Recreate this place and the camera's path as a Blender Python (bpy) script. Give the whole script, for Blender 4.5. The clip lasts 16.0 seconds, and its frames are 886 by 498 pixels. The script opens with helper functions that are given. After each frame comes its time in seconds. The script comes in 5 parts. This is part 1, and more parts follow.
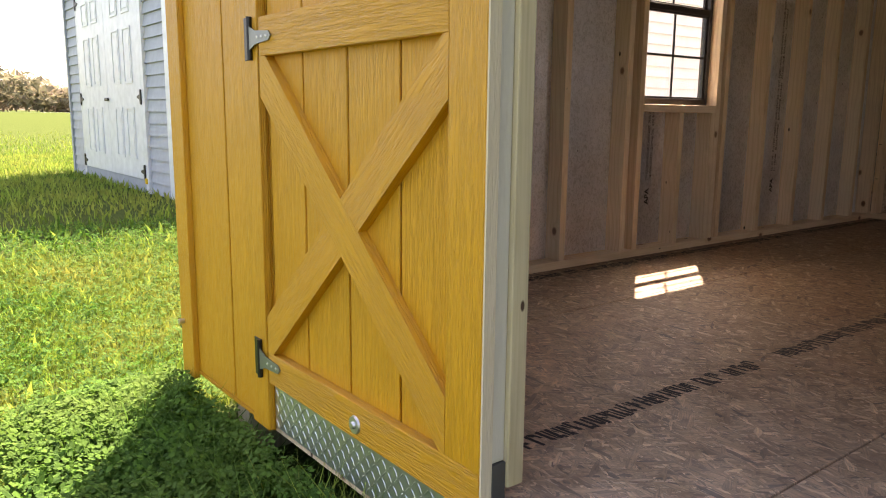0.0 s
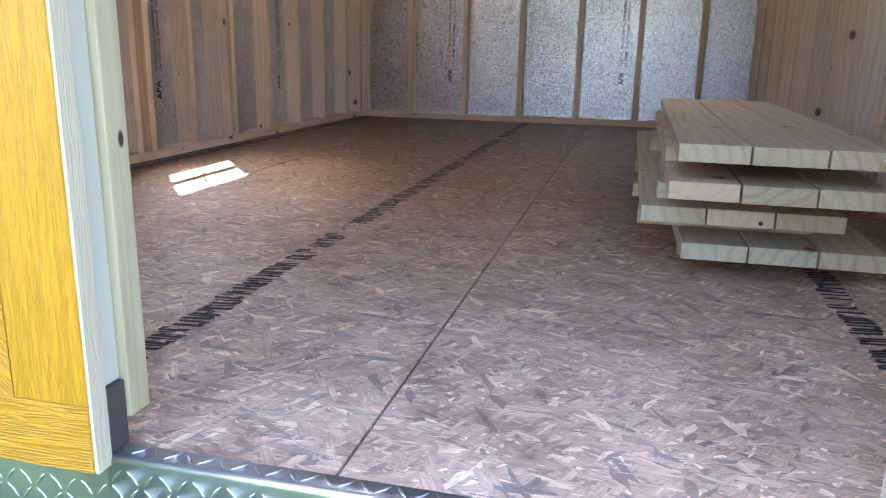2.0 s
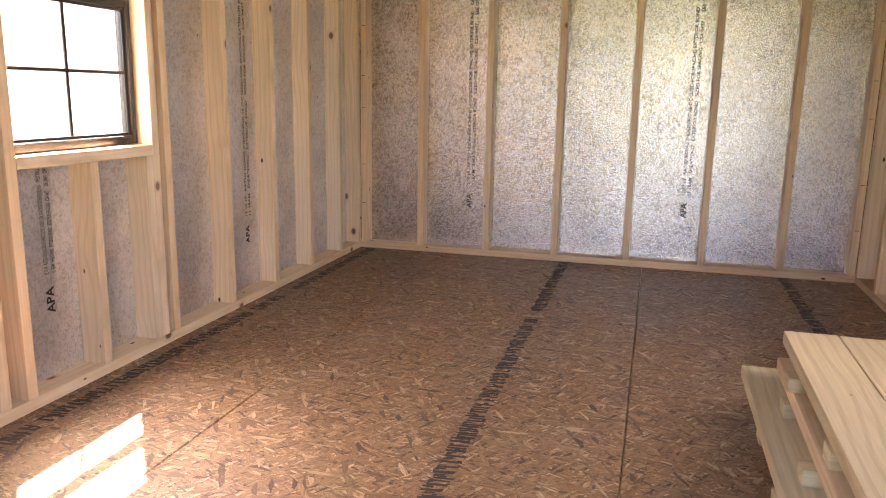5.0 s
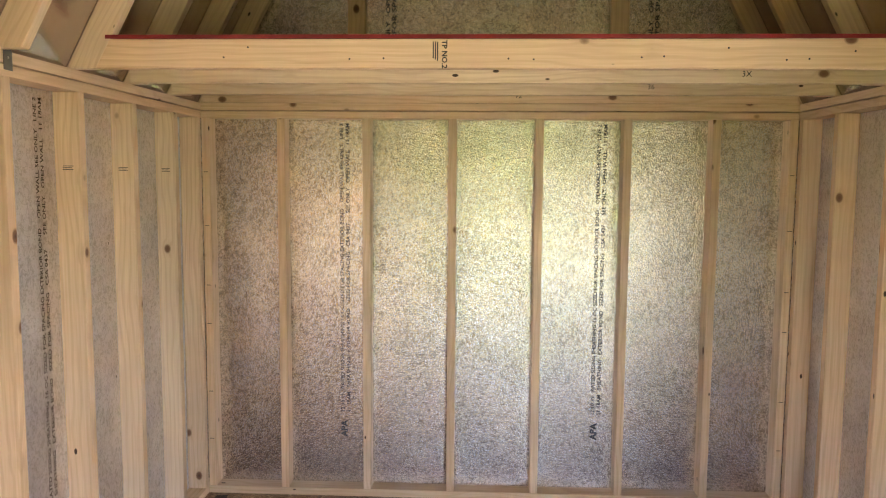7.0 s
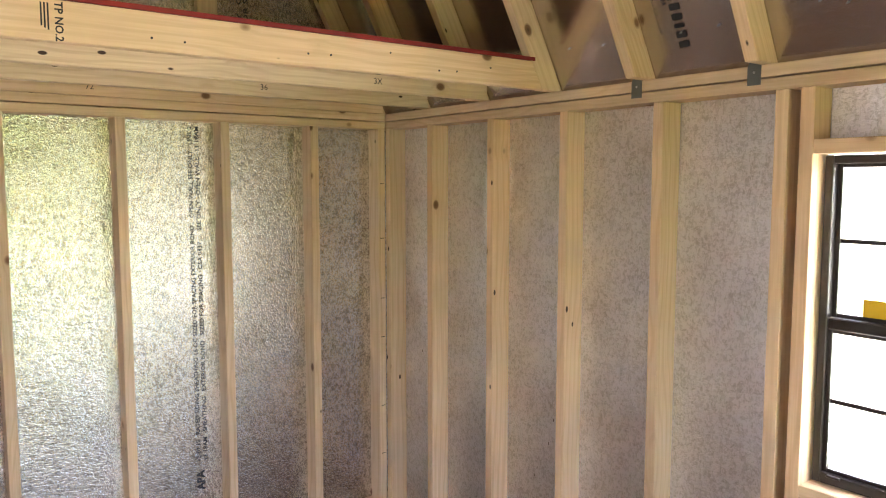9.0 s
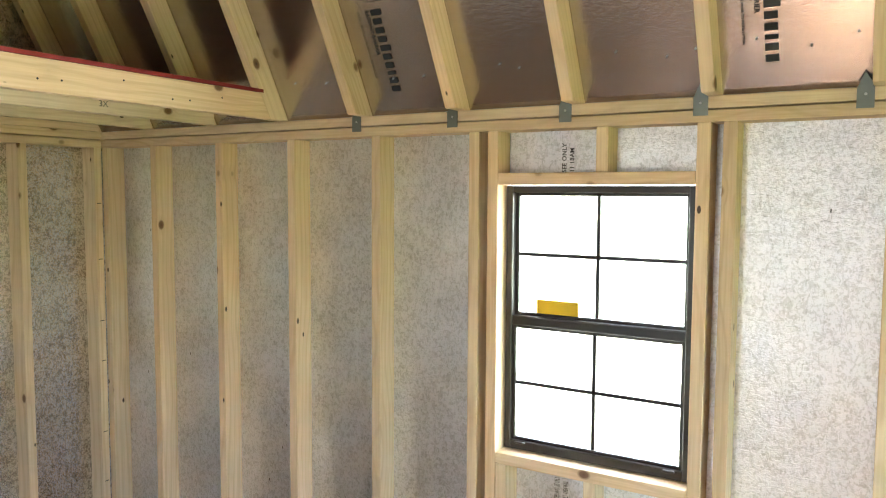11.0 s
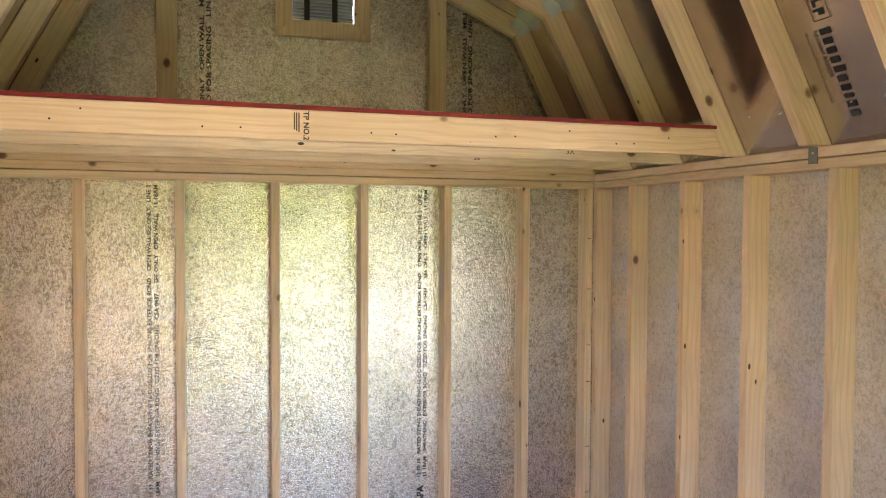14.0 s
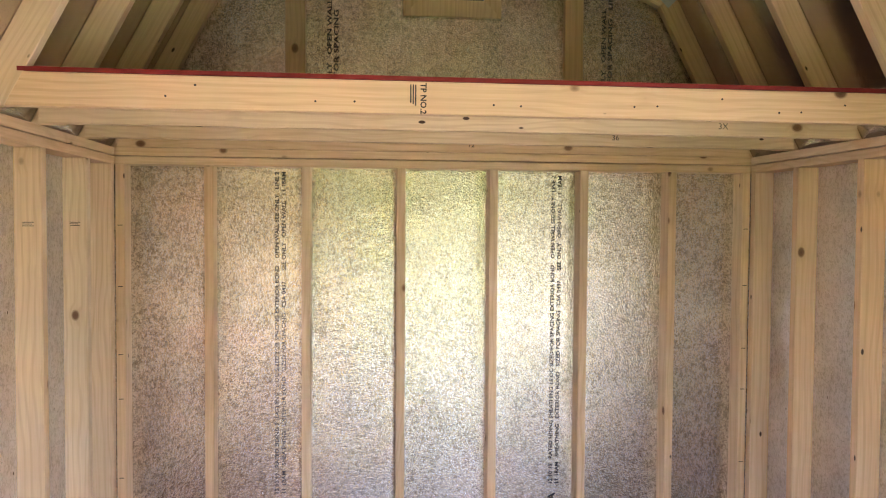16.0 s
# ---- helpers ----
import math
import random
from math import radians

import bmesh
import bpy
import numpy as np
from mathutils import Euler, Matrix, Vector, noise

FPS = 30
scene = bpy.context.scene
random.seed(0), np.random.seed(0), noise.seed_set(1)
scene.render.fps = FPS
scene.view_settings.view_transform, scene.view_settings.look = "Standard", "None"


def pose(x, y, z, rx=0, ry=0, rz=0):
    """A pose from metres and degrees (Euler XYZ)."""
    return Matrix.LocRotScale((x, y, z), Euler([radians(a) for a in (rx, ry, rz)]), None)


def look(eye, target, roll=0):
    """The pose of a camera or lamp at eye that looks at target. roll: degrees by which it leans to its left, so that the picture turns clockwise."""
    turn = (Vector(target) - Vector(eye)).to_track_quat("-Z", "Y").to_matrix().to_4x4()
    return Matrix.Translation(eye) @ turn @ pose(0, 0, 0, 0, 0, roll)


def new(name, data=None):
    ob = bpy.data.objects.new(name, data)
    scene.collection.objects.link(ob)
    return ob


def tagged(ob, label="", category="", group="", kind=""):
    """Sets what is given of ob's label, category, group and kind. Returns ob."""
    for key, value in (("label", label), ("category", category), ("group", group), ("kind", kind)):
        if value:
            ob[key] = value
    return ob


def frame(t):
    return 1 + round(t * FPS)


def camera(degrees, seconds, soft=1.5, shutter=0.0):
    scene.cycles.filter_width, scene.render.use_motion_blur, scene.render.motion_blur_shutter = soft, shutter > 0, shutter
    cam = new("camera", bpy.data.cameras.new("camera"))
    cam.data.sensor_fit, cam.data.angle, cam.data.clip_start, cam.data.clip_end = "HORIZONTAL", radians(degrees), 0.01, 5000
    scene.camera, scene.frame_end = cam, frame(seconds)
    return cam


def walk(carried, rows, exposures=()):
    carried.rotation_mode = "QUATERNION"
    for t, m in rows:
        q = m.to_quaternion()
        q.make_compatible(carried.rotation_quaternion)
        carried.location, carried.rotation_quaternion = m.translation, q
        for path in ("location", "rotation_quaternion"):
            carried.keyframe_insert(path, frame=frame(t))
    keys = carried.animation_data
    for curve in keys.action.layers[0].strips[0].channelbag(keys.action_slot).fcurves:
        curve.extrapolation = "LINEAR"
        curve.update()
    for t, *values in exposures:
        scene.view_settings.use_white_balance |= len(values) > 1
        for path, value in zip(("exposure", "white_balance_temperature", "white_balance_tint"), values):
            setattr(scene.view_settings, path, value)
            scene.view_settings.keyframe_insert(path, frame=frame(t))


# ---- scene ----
cam = camera(60.9, 16.0, soft=1.05)
PATH = [
    (0, (2.388, -5.67, 0.696), (0.83, -4.467, 0.345), 0.6),
    (0.5, (2.257, -5.589, 0.488), (1.112, -3.991, 0.122), 0.8),
    (1, (2.221, -5.549, 0.395), (1.475, -3.746, -0.044), 0.8),
    (1.5, (2.136, -5.559, 0.4), (1.606, -3.695, -0.095), 1.0),
    (2, (2.031, -5.529, 0.474), (1.573, -3.648, -0.028), 1.2),
    (2.5, (1.951, -5.44, 0.547), (1.518, -3.553, 0.045), 1.2),
    (3, (1.856, -5.266, 0.533), (1.432, -3.378, 0.029), 1.2),
    (3.2, (1.827, -5.201, 0.535), (1.404, -3.313, 0.031), 1.3),
    (4.25, (1.8, -4.87, 0.87), (1.31, -2.98, 0.415), 1.1),
    (5.3, (1.751, -4.179, 1.066), (1.216, -2.285, 0.707), 0.9),
    (5.5, (1.751, -4.116, 1.206), (1.214, -2.215, 0.888), 0.8),
    (6, (1.622, -3.953, 1.468), (1.126, -2.032, 1.212), 0.6),
    (6.5, (1.489, -3.825, 1.587), (1.168, -1.862, 1.375), 0.4),
    (7, (1.344, -3.593, 1.586), (1.256, -1.604, 1.395), 0.4),
    (7.5, (1.181, -3.47, 1.592), (1.367, -1.487, 1.418), 0.4),
    (8, (0.989, -3.358, 1.612), (1.522, -1.438, 1.441), 0.2),
    (8.5, (0.898, -3.253, 1.619), (1.785, -1.469, 1.443), -0.0),
    (9, (0.888, -3.065, 1.615), (2.079, -1.468, 1.435), 0.0),
    (9.5, (0.852, -2.926, 1.643), (2.323, -1.583, 1.462), -0.0),
    (10, (0.748, -2.953, 1.672), (2.396, -1.833, 1.497), -0.0),
    (10.2, (0.729, -2.979, 1.672), (2.415, -1.918, 1.504), -0.0),
    (12.3, (0.545, -3.456, 1.628), (2.255, -2.429, 1.486), 0.4),
    (12.5, (0.582, -3.406, 1.634), (2.249, -2.31, 1.494), 0.5),
    (13, (0.724, -3.232, 1.676), (2.135, -1.821, 1.547), 0.5),
    (13.5, (0.818, -3.267, 1.681), (1.848, -1.556, 1.577), 0.2),
    (14, (0.967, -3.498, 1.678), (1.544, -1.585, 1.609), 0.3),
    (14.5, (1.009, -3.73, 1.644), (1.349, -1.76, 1.594), 0.4),
    (15, (1.019, -3.795, 1.628), (1.276, -1.813, 1.572), 0.4),
    (15.5, (1.055, -3.579, 1.627), (1.261, -1.591, 1.564), 0.5),
    (16, (1.073, -3.305, 1.62), (1.277, -1.317, 1.551), 0.4),
]
EXPOSURES = [
    (0, 2.42, 7900, 26), (0.5, 3.02, 7400, 26), (1.0, 3.42, 6150, 17), (1.5, 3.5, 5850, 18), (2.5, 3.95, 6100, 21), (3.2, 4.15, 6250, 21), (5.3, 4.84, 7350, 30),
    (6.0, 4.93, 6950, 26), (8.0, 5.16, 6750, 23), (9.0, 5.28, 6450, 19), (10.0, 5.42, 6250, 9), (12.5, 5.38, 5950, 1), (13.5, 5.36, 6250, 14), (14.5, 5.30, 6550, 27), (16.0, 5.26, 6600, 28),
]
walk(cam, [(t, look(eye, target, roll)) for t, eye, target, roll in PATH], EXPOSURES)

# ---- light ----
SUN_EL, SUN_DIR = radians(56.5), Vector((0.62, -0.785, 0)).normalized()
sun_to = Vector((SUN_DIR.x * math.cos(SUN_EL), SUN_DIR.y * math.cos(SUN_EL), -math.sin(SUN_EL)))
world = bpy.data.worlds.new("sky")
scene.world = world
world.use_nodes = True
wn, wl = world.node_tree.nodes, world.node_tree.links
sky = wn.new("ShaderNodeTexSky")
sky.sky_type, sky.sun_disc = "NISHITA", False
sky.sun_elevation = SUN_EL
sky.sun_rotation = math.atan2(-SUN_DIR.x, -SUN_DIR.y)
sky.air_density, sky.dust_density = 1.0, 2.5
wl.new(sky.outputs["Color"], wn["Background"].inputs["Color"])
wn["Background"].inputs["Strength"].default_value = 0.12
sun = new("sun", bpy.data.lights.new("sun", "SUN"))
sun.data.energy, sun.data.angle, sun.data.color = 5.0, radians(0.55), (1.0, 0.94, 0.84)
sun.matrix_world = look((0, 0, 8), Vector((0, 0, 8)) + sun_to)
# the sky's light through the two windows
for x, tx, y, z, tall, watts in ((-0.0905, 1.0, -2.305, 1.221, 0.922, 0.17), (2.9405, 2.0, -2.3735, 1.2425, 0.879, 0.7)):
    lamp = new("window_light", bpy.data.lights.new("window_light", "AREA"))
    lamp.data.shape, lamp.data.size, lamp.data.size_y = "RECTANGLE", 0.604, tall
    lamp.data.energy, lamp.data.color = watts, (1.0, 0.98, 0.95)
    lamp.matrix_world = look((x, y, z), (tx, y, z))


# ---- materials ----
def mat(name, rough=0.6, metal=0.0, color=(0.5, 0.5, 0.5)):
    m = bpy.data.materials.new(name)
    m.use_nodes = True
    b = m.node_tree.nodes["Principled BSDF"]
    b.inputs["Base Color"].default_value = (*color, 1)
    b.inputs["Roughness"].default_value = rough
    b.inputs["Metallic"].default_value = metal
    return m, m.node_tree.nodes, m.node_tree.links, b


def ramp(n, l, src, stops):
    r = n.new("ShaderNodeValToRGB")
    e = r.color_ramp.elements
    while len(e) < len(stops):
        e.new(0.5)
    for el, (p, c) in zip(e, stops):
        el.position, el.color = p, (*c, 1) if len(c) == 3 else c
    l.new(src, r.inputs["Fac"])
    return r.outputs["Color"]


def mix(n, l, fac, a, b, kind="MIX"):
    x = n.new("ShaderNodeMix")
    x.data_type, x.blend_type = "RGBA", kind
    for key, v in (("Factor", fac), ("A", a), ("B", b)):
        s = x.inputs[key] if key == "Factor" else x.inputs[6 if key == "A" else 7]
        if isinstance(v, (int, float)):
            s.default_value = v
        elif isinstance(v, tuple):
            s.default_value = (*v, 1)
        else:
            l.new(v, s)
    return x.outputs[2]


def coords(n, l, scale=(1, 1, 1), rot=(0, 0, 0), vary=True, world_space=False, spread=(3.1, 7.7, 13.3)):
    """Coordinates in metres, shifted piece by piece."""
    mp = n.new("ShaderNodeMapping")
    mp.inputs["Scale"].default_value = scale
    mp.inputs["Rotation"].default_value = rot
    if world_space:
        src = n.new("ShaderNodeNewGeometry").outputs["Position"]
    else:
        src = n.new("ShaderNodeTexCoord").outputs["Object"]
    if vary:
        rnd = n.new("ShaderNodeObjectInfo").outputs["Random"]
        sc = n.new("ShaderNodeVectorMath")
        sc.operation = "SCALE"
        sc.inputs[0].default_value = spread
        l.new(rnd, sc.inputs["Scale"])
        ad = n.new("ShaderNodeVectorMath")
        l.new(src, ad.inputs[0])
        l.new(sc.outputs[0], ad.inputs[1])
        src = ad.outputs[0]
    l.new(src, mp.inputs["Vector"])
    return mp.outputs["Vector"]


def noise_tex(n, l, vec, scale=1.0, detail=3.0, rough=0.55, dist=0.0):
    t = n.new("ShaderNodeTexNoise")
    t.inputs["Scale"].default_value, t.inputs["Detail"].default_value = scale, detail
    t.inputs["Roughness"].default_value, t.inputs["Distortion"].default_value = rough, dist
    l.new(vec, t.inputs["Vector"])
    return t.outputs["Fac"]


def bump(n, l, b, h, strength, dist):
    x = n.new("ShaderNodeBump")
    x.inputs["Strength"].default_value, x.inputs["Distance"].default_value = strength, dist
    l.new(h, x.inputs["Height"])
    l.new(x.outputs["Normal"], b.inputs["Normal"])
    return x


def wood_mat(name, light, dark, knot, ring=26.0, ring_mix=0.55, rough=0.62, late_mix=0.45, knots=0.8):
    """Sawn softwood: the grain follows each piece's own long axis, z."""
    m, n, l, b = mat(name, rough)
    p = coords(n, l)
    # knots: sparse, stretched along the grain
    kv = coords(n, l, (6.2, 6.2, 4.4))
    v = n.new("ShaderNodeTexVoronoi")
    v.inputs["Scale"].default_value = 1.0
    l.new(kv, v.inputs["Vector"])
    kd = v.outputs["Distance"]
    kmask = ramp(n, l, kd, [(0.0, (1, 1, 1)), (0.055 * knots, (1, 1, 1)), (0.085 * knots, (0, 0, 0)), (1, (0, 0, 0))])
    kv2 = coords(n, l, (11, 11, 5.2))
    v2 = n.new("ShaderNodeTexVoronoi")
    l.new(kv2, v2.inputs["Vector"])
    v2.inputs["Scale"].default_value = 1.0
    small = ramp(n, l, v2.outputs["Distance"], [(0.0, (1, 1, 1)), (0.05, (1, 1, 1)), (0.07, (0, 0, 0))])
    halo = ramp(n, l, kd, [(0.0, (1, 1, 1)), (0.22, (0, 0, 0))])
    # growth rings round a shifted pith
    wob = noise_tex(n, l, coords(n, l, (5, 5, 1.5)), 1.0, 2)
    wv = n.new("ShaderNodeTexWave")
    wv.wave_type, wv.rings_direction = "RINGS", "Z"
    wv.inputs["Scale"].default_value = ring
    wv.inputs["Distortion"].default_value = 2.0
    wv.inputs["Detail"].default_value, wv.inputs["Detail Scale"].default_value = 1.0, 0.35
    sh = n.new("ShaderNodeVectorMath")
    sh.operation = "MULTIPLY_ADD"
    comb = n.new("ShaderNodeCombineXYZ")
    ad = n.new("ShaderNodeMath")
    ad.operation = "MULTIPLY_ADD"
    l.new(halo, ad.inputs[0]), l.new(wob, ad.inputs[2])
    ad.inputs[1].default_value = 0.16
    l.new(ad.outputs[0], comb.inputs[0]), l.new(ad.outputs[0], comb.inputs[1])
    sh.inputs[1].default_value = (0.13, 0.10, 0)
    l.new(comb.outputs[0], sh.inputs[0])
    l.new(coords(n, l, (0.9, 0.9, 0.03), (0.012, 0.015, 0), spread=(0.11, -0.15, 9.0)), sh.inputs[2])
    l.new(sh.outputs[0], wv.inputs["Vector"])
    fine = noise_tex(n, l, coords(n, l, (160, 160, 4)), 1.0, 4)
    tone = noise_tex(n, l, coords(n, l, (3, 3, 1.2)), 1.0, 3)
    late = tuple((1 - late_mix) * a + late_mix * c for a, c in zip(light, dark))
    c1 = ramp(n, l, wv.outputs["Fac"], [(0.0, light), (0.6, light), (0.95, late)])
    c1 = mix(n, l, ring_mix, light, c1)
    c2 = mix(n, l, ramp(n, l, fine, [(0.35, (0, 0, 0)), (0.8, (0.5, 0.5, 0.5))]), c1, dark)
    c3 = mix(n, l, ramp(n, l, tone, [(0.35, (0, 0, 0)), (0.75, (0.55, 0.55, 0.55))]), c2, tuple(0.75 * a for a in light))
    rnd = n.new("ShaderNodeObjectInfo").outputs["Random"]
    tint = ramp(n, l, rnd, [(0.0, (0.80, 0.74, 0.66)), (0.3, (1, 1, 1)), (0.7, (1.0, 0.90, 0.80)), (1.0, (0.95, 0.93, 0.88))])
    c4 = mix(n, l, 1.0, c3, tint, "MULTIPLY")
    c5 = mix(n, l, halo, c4, mix(n, l, 0.5, c4, dark))
    core = ramp(n, l, kd, [(0.0, (0.05, 0.022, 0.012)), (0.03, (0.14, 0.065, 0.03)), (0.06, knot)])
    c5 = mix(n, l, kmask, c5, core)
    c5 = mix(n, l, small, c5, (0.06, 0.028, 0.012))
    l.new(c5, b.inputs["Base Color"])
    bump(n, l, b, fine, 0.25, 0.0006)
    return m


PINE = wood_mat("pine_lumber", (0.87, 0.69, 0.48), (0.56, 0.365, 0.19), (0.21, 0.10, 0.045), ring=15.0, ring_mix=0.58, late_mix=0.5, knots=1.3)
TREATED = wood_mat("treated_lumber", (0.63, 0.545, 0.36), (0.31, 0.235, 0.12), (0.16, 0.08, 0.03), ring=11.0, ring_mix=0.9, late_mix=0.42, knots=1.2)


def paint_mat(name, color, grain=1.0, rough=0.5):
    """Paint over an embossed cedar-grain board; grain along z."""
    m, n, l, b = mat(name, rough, 0, color)
    g = noise_tex(n, l, coords(n, l, (135, 135, 9)), 1.0, 3, 0.55, 1.8)
    ridge = ramp(n, l, g, [(0.40, (0, 0, 0)), (0.50, (0.75, 0.75, 0.75)), (0.60, (1, 1, 1))])
    big = noise_tex(n, l, coords(n, l, (2.5, 2.5, 1.0)), 1.0, 4)
    fine = noise_tex(n, l, coords(n, l, (420, 420, 40)), 1.0, 3)
    c = mix(n, l, ramp(n, l, g, [(0.36, (0.8, 0.8, 0.8)), (0.47, (0, 0, 0))]), color, tuple((1 - 0.20 * grain) * a for a in color))
    c = mix(n, l, ramp(n, l, big, [(0.4, (0, 0, 0)), (0.75, (0.6, 0.6, 0.6))]), c, tuple(min(1, 1.12 * a) for a in color))
    l.new(c, b.inputs["Base Color"])
    l.new(ramp(n, l, fine, [(0.3, (rough - 0.12,) * 3), (0.7, (rough + 0.12,) * 3)]), b.inputs["Roughness"])
    bump(n, l, b, mix(n, l, 0.12, ridge, fine), 0.9 * grain, 0.0035)
    return m


YELLOW = paint_mat("yellow_paint", (0.62, 0.285, 0.008), 0.8)
WHITE_TRIM = paint_mat("white_primer", (0.54, 0.50, 0.40), 0.12)
JAMB_PRIMER = paint_mat("weathered_primer", (0.50, 0.45, 0.34), 0.6)
CUT_EDGE = paint_mat("raw_siding_edge", (0.62, 0.52, 0.36), 0.3, 0.8)


def plain(name, color, rough=0.5, metal=0.0, bumpy=0.0, bscale=300.0, vary=0.12):
    m, n, l, b = mat(name, rough, metal, color)
    t = noise_tex(n, l, coords(n, l, (1, 1, 1)), 9.0, 5)
    c = mix(n, l, ramp(n, l, t, [(0.3, (0, 0, 0)), (0.75, (1, 1, 1))]), tuple(a * (1 - vary) for a in color), tuple(min(1, a * (1 + vary)) for a in color))
    l.new(c, b.inputs["Base Color"])
    if bumpy:
        bump(n, l, b, noise_tex(n, l, coords(n, l), bscale, 3), bumpy, 0.001)
    return m


BRONZE = plain("dark_bronze_frame", (0.022, 0.016, 0.012), 0.4)
BLACK = plain("black_steel", (0.012, 0.012, 0.013), 0.35, 0.3)
STEEL_DARK = plain("dull_zinc", (0.22, 0.23, 0.22), 0.45, 0.75)
GALV = plain("galvanised_steel", (0.60, 0.62, 0.62), 0.36, 0.95, 0.35, 90, vary=0.22)
ZINC = plain("zinc_bolt", (0.6, 0.6, 0.58), 0.35, 0.9)
INK = plain("black_ink", (0.022, 0.02, 0.02), 0.7)
FAINT_INK = plain("worn_ink", (0.045, 0.034, 0.03), 0.75)
RED = plain("red_edge_seal", (0.22, 0.009, 0.008), 0.6)
STICKER = plain("yellow_sticker", (0.80, 0.50, 0.01), 0.5)
RUBBER = plain("dark_grey_strip", (0.06, 0.058, 0.052), 0.5)
WHITE = plain("white_enamel", (0.68, 0.70, 0.70), 0.35)
STAPLE = plain("bright_staple", (0.5, 0.5, 0.5), 0.3, 1.0)
SCREEN_SIDING = plain("grey_vinyl_siding", (0.31, 0.34, 0.36), 0.5, 0, 0.2, 40)
PALE_SIDING = plain("pale_vinyl_siding", (0.70, 0.62, 0.58), 0.5, 0, 0.2, 40)
RAW_BACK = plain("raw_board_back", (0.55, 0.37, 0.18), 0.8, 0, 0.5, 60, vary=0.25)
SHINGLE = plain("grey_shingle", (0.10, 0.095, 0.09), 0.9, 0, 0.6, 120)


def foil_mat(name, color, rough, emboss, scale, fleck):
    """Foil-faced sheathing: thin aluminium over strands, so the metal is crinkled and specked."""
    m, n, l, b = mat(name, rough, 1.0, color)
    strand = noise_tex(n, l, coords(n, l, (0.75, 0.75, 1.7), (0.3, 0.3, 0.0)), scale, 2, 0.5, 1.0)
    strand2 = noise_tex(n, l, coords(n, l, (1.4, 1.4, 0.75), (-0.5, -0.4, 0.0)), scale * 1.2, 2, 0.5, 1.0)
    h = mix(n, l, 0.5, strand, strand2)
    big = noise_tex(n, l, coords(n, l), 4.0, 5, 0.65)
    c = mix(n, l, ramp(n, l, big, [(0.35, (0, 0, 0)), (0.7, (1, 1, 1))]), tuple(0.84 * a for a in color), color)
    # dull specks gather in patches where the facing is worn
    spots = noise_tex(n, l, coords(n, l, (1.0, 1.0, 0.7), (0.2, 0.5, 0.0)), 62, 4, 0.7, 1.2)
    worn = ramp(n, l, big, [(0.36, (1, 1, 1)), (0.64, (0.45, 0.45, 0.45))])
    speck = mix(n, l, 1.0, ramp(n, l, spots, [(0.515, (0, 0, 0)), (0.56, (fleck, fleck, fleck))]), worn, "MULTIPLY")
    c = mix(n, l, speck, c, (0.27, 0.24, 0.21))
    # shade of the crinkles, painted dark into the low creases
    c = mix(n, l, ramp(n, l, h, [(0.41, (0.8 * fleck,) * 3), (0.48, (0, 0, 0))]), c, (0.30, 0.27, 0.24))
    l.new(c, b.inputs["Base Color"])
    if fleck > 0.1:
        l.new(ramp(n, l, spots, [(0.3, (rough - 0.05,) * 3), (0.75, (rough + 0.12,) * 3)]), b.inputs["Roughness"])
    bump(n, l, b, h, emboss, 0.0042)
    return m


FOIL = foil_mat("foil_sheathing", (0.90, 0.88, 0.90), 0.17, 1.0, 62.0, 0.74)
# same sheet as FOIL; specks weakened to paint in the side walls' light angle
FOIL_SIDE = foil_mat("foil_sheathing_side_lit", (0.91, 0.89, 0.92), 0.38, 0.8, 66.0, 0.32)
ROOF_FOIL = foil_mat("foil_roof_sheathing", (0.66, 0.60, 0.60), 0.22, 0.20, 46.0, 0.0)


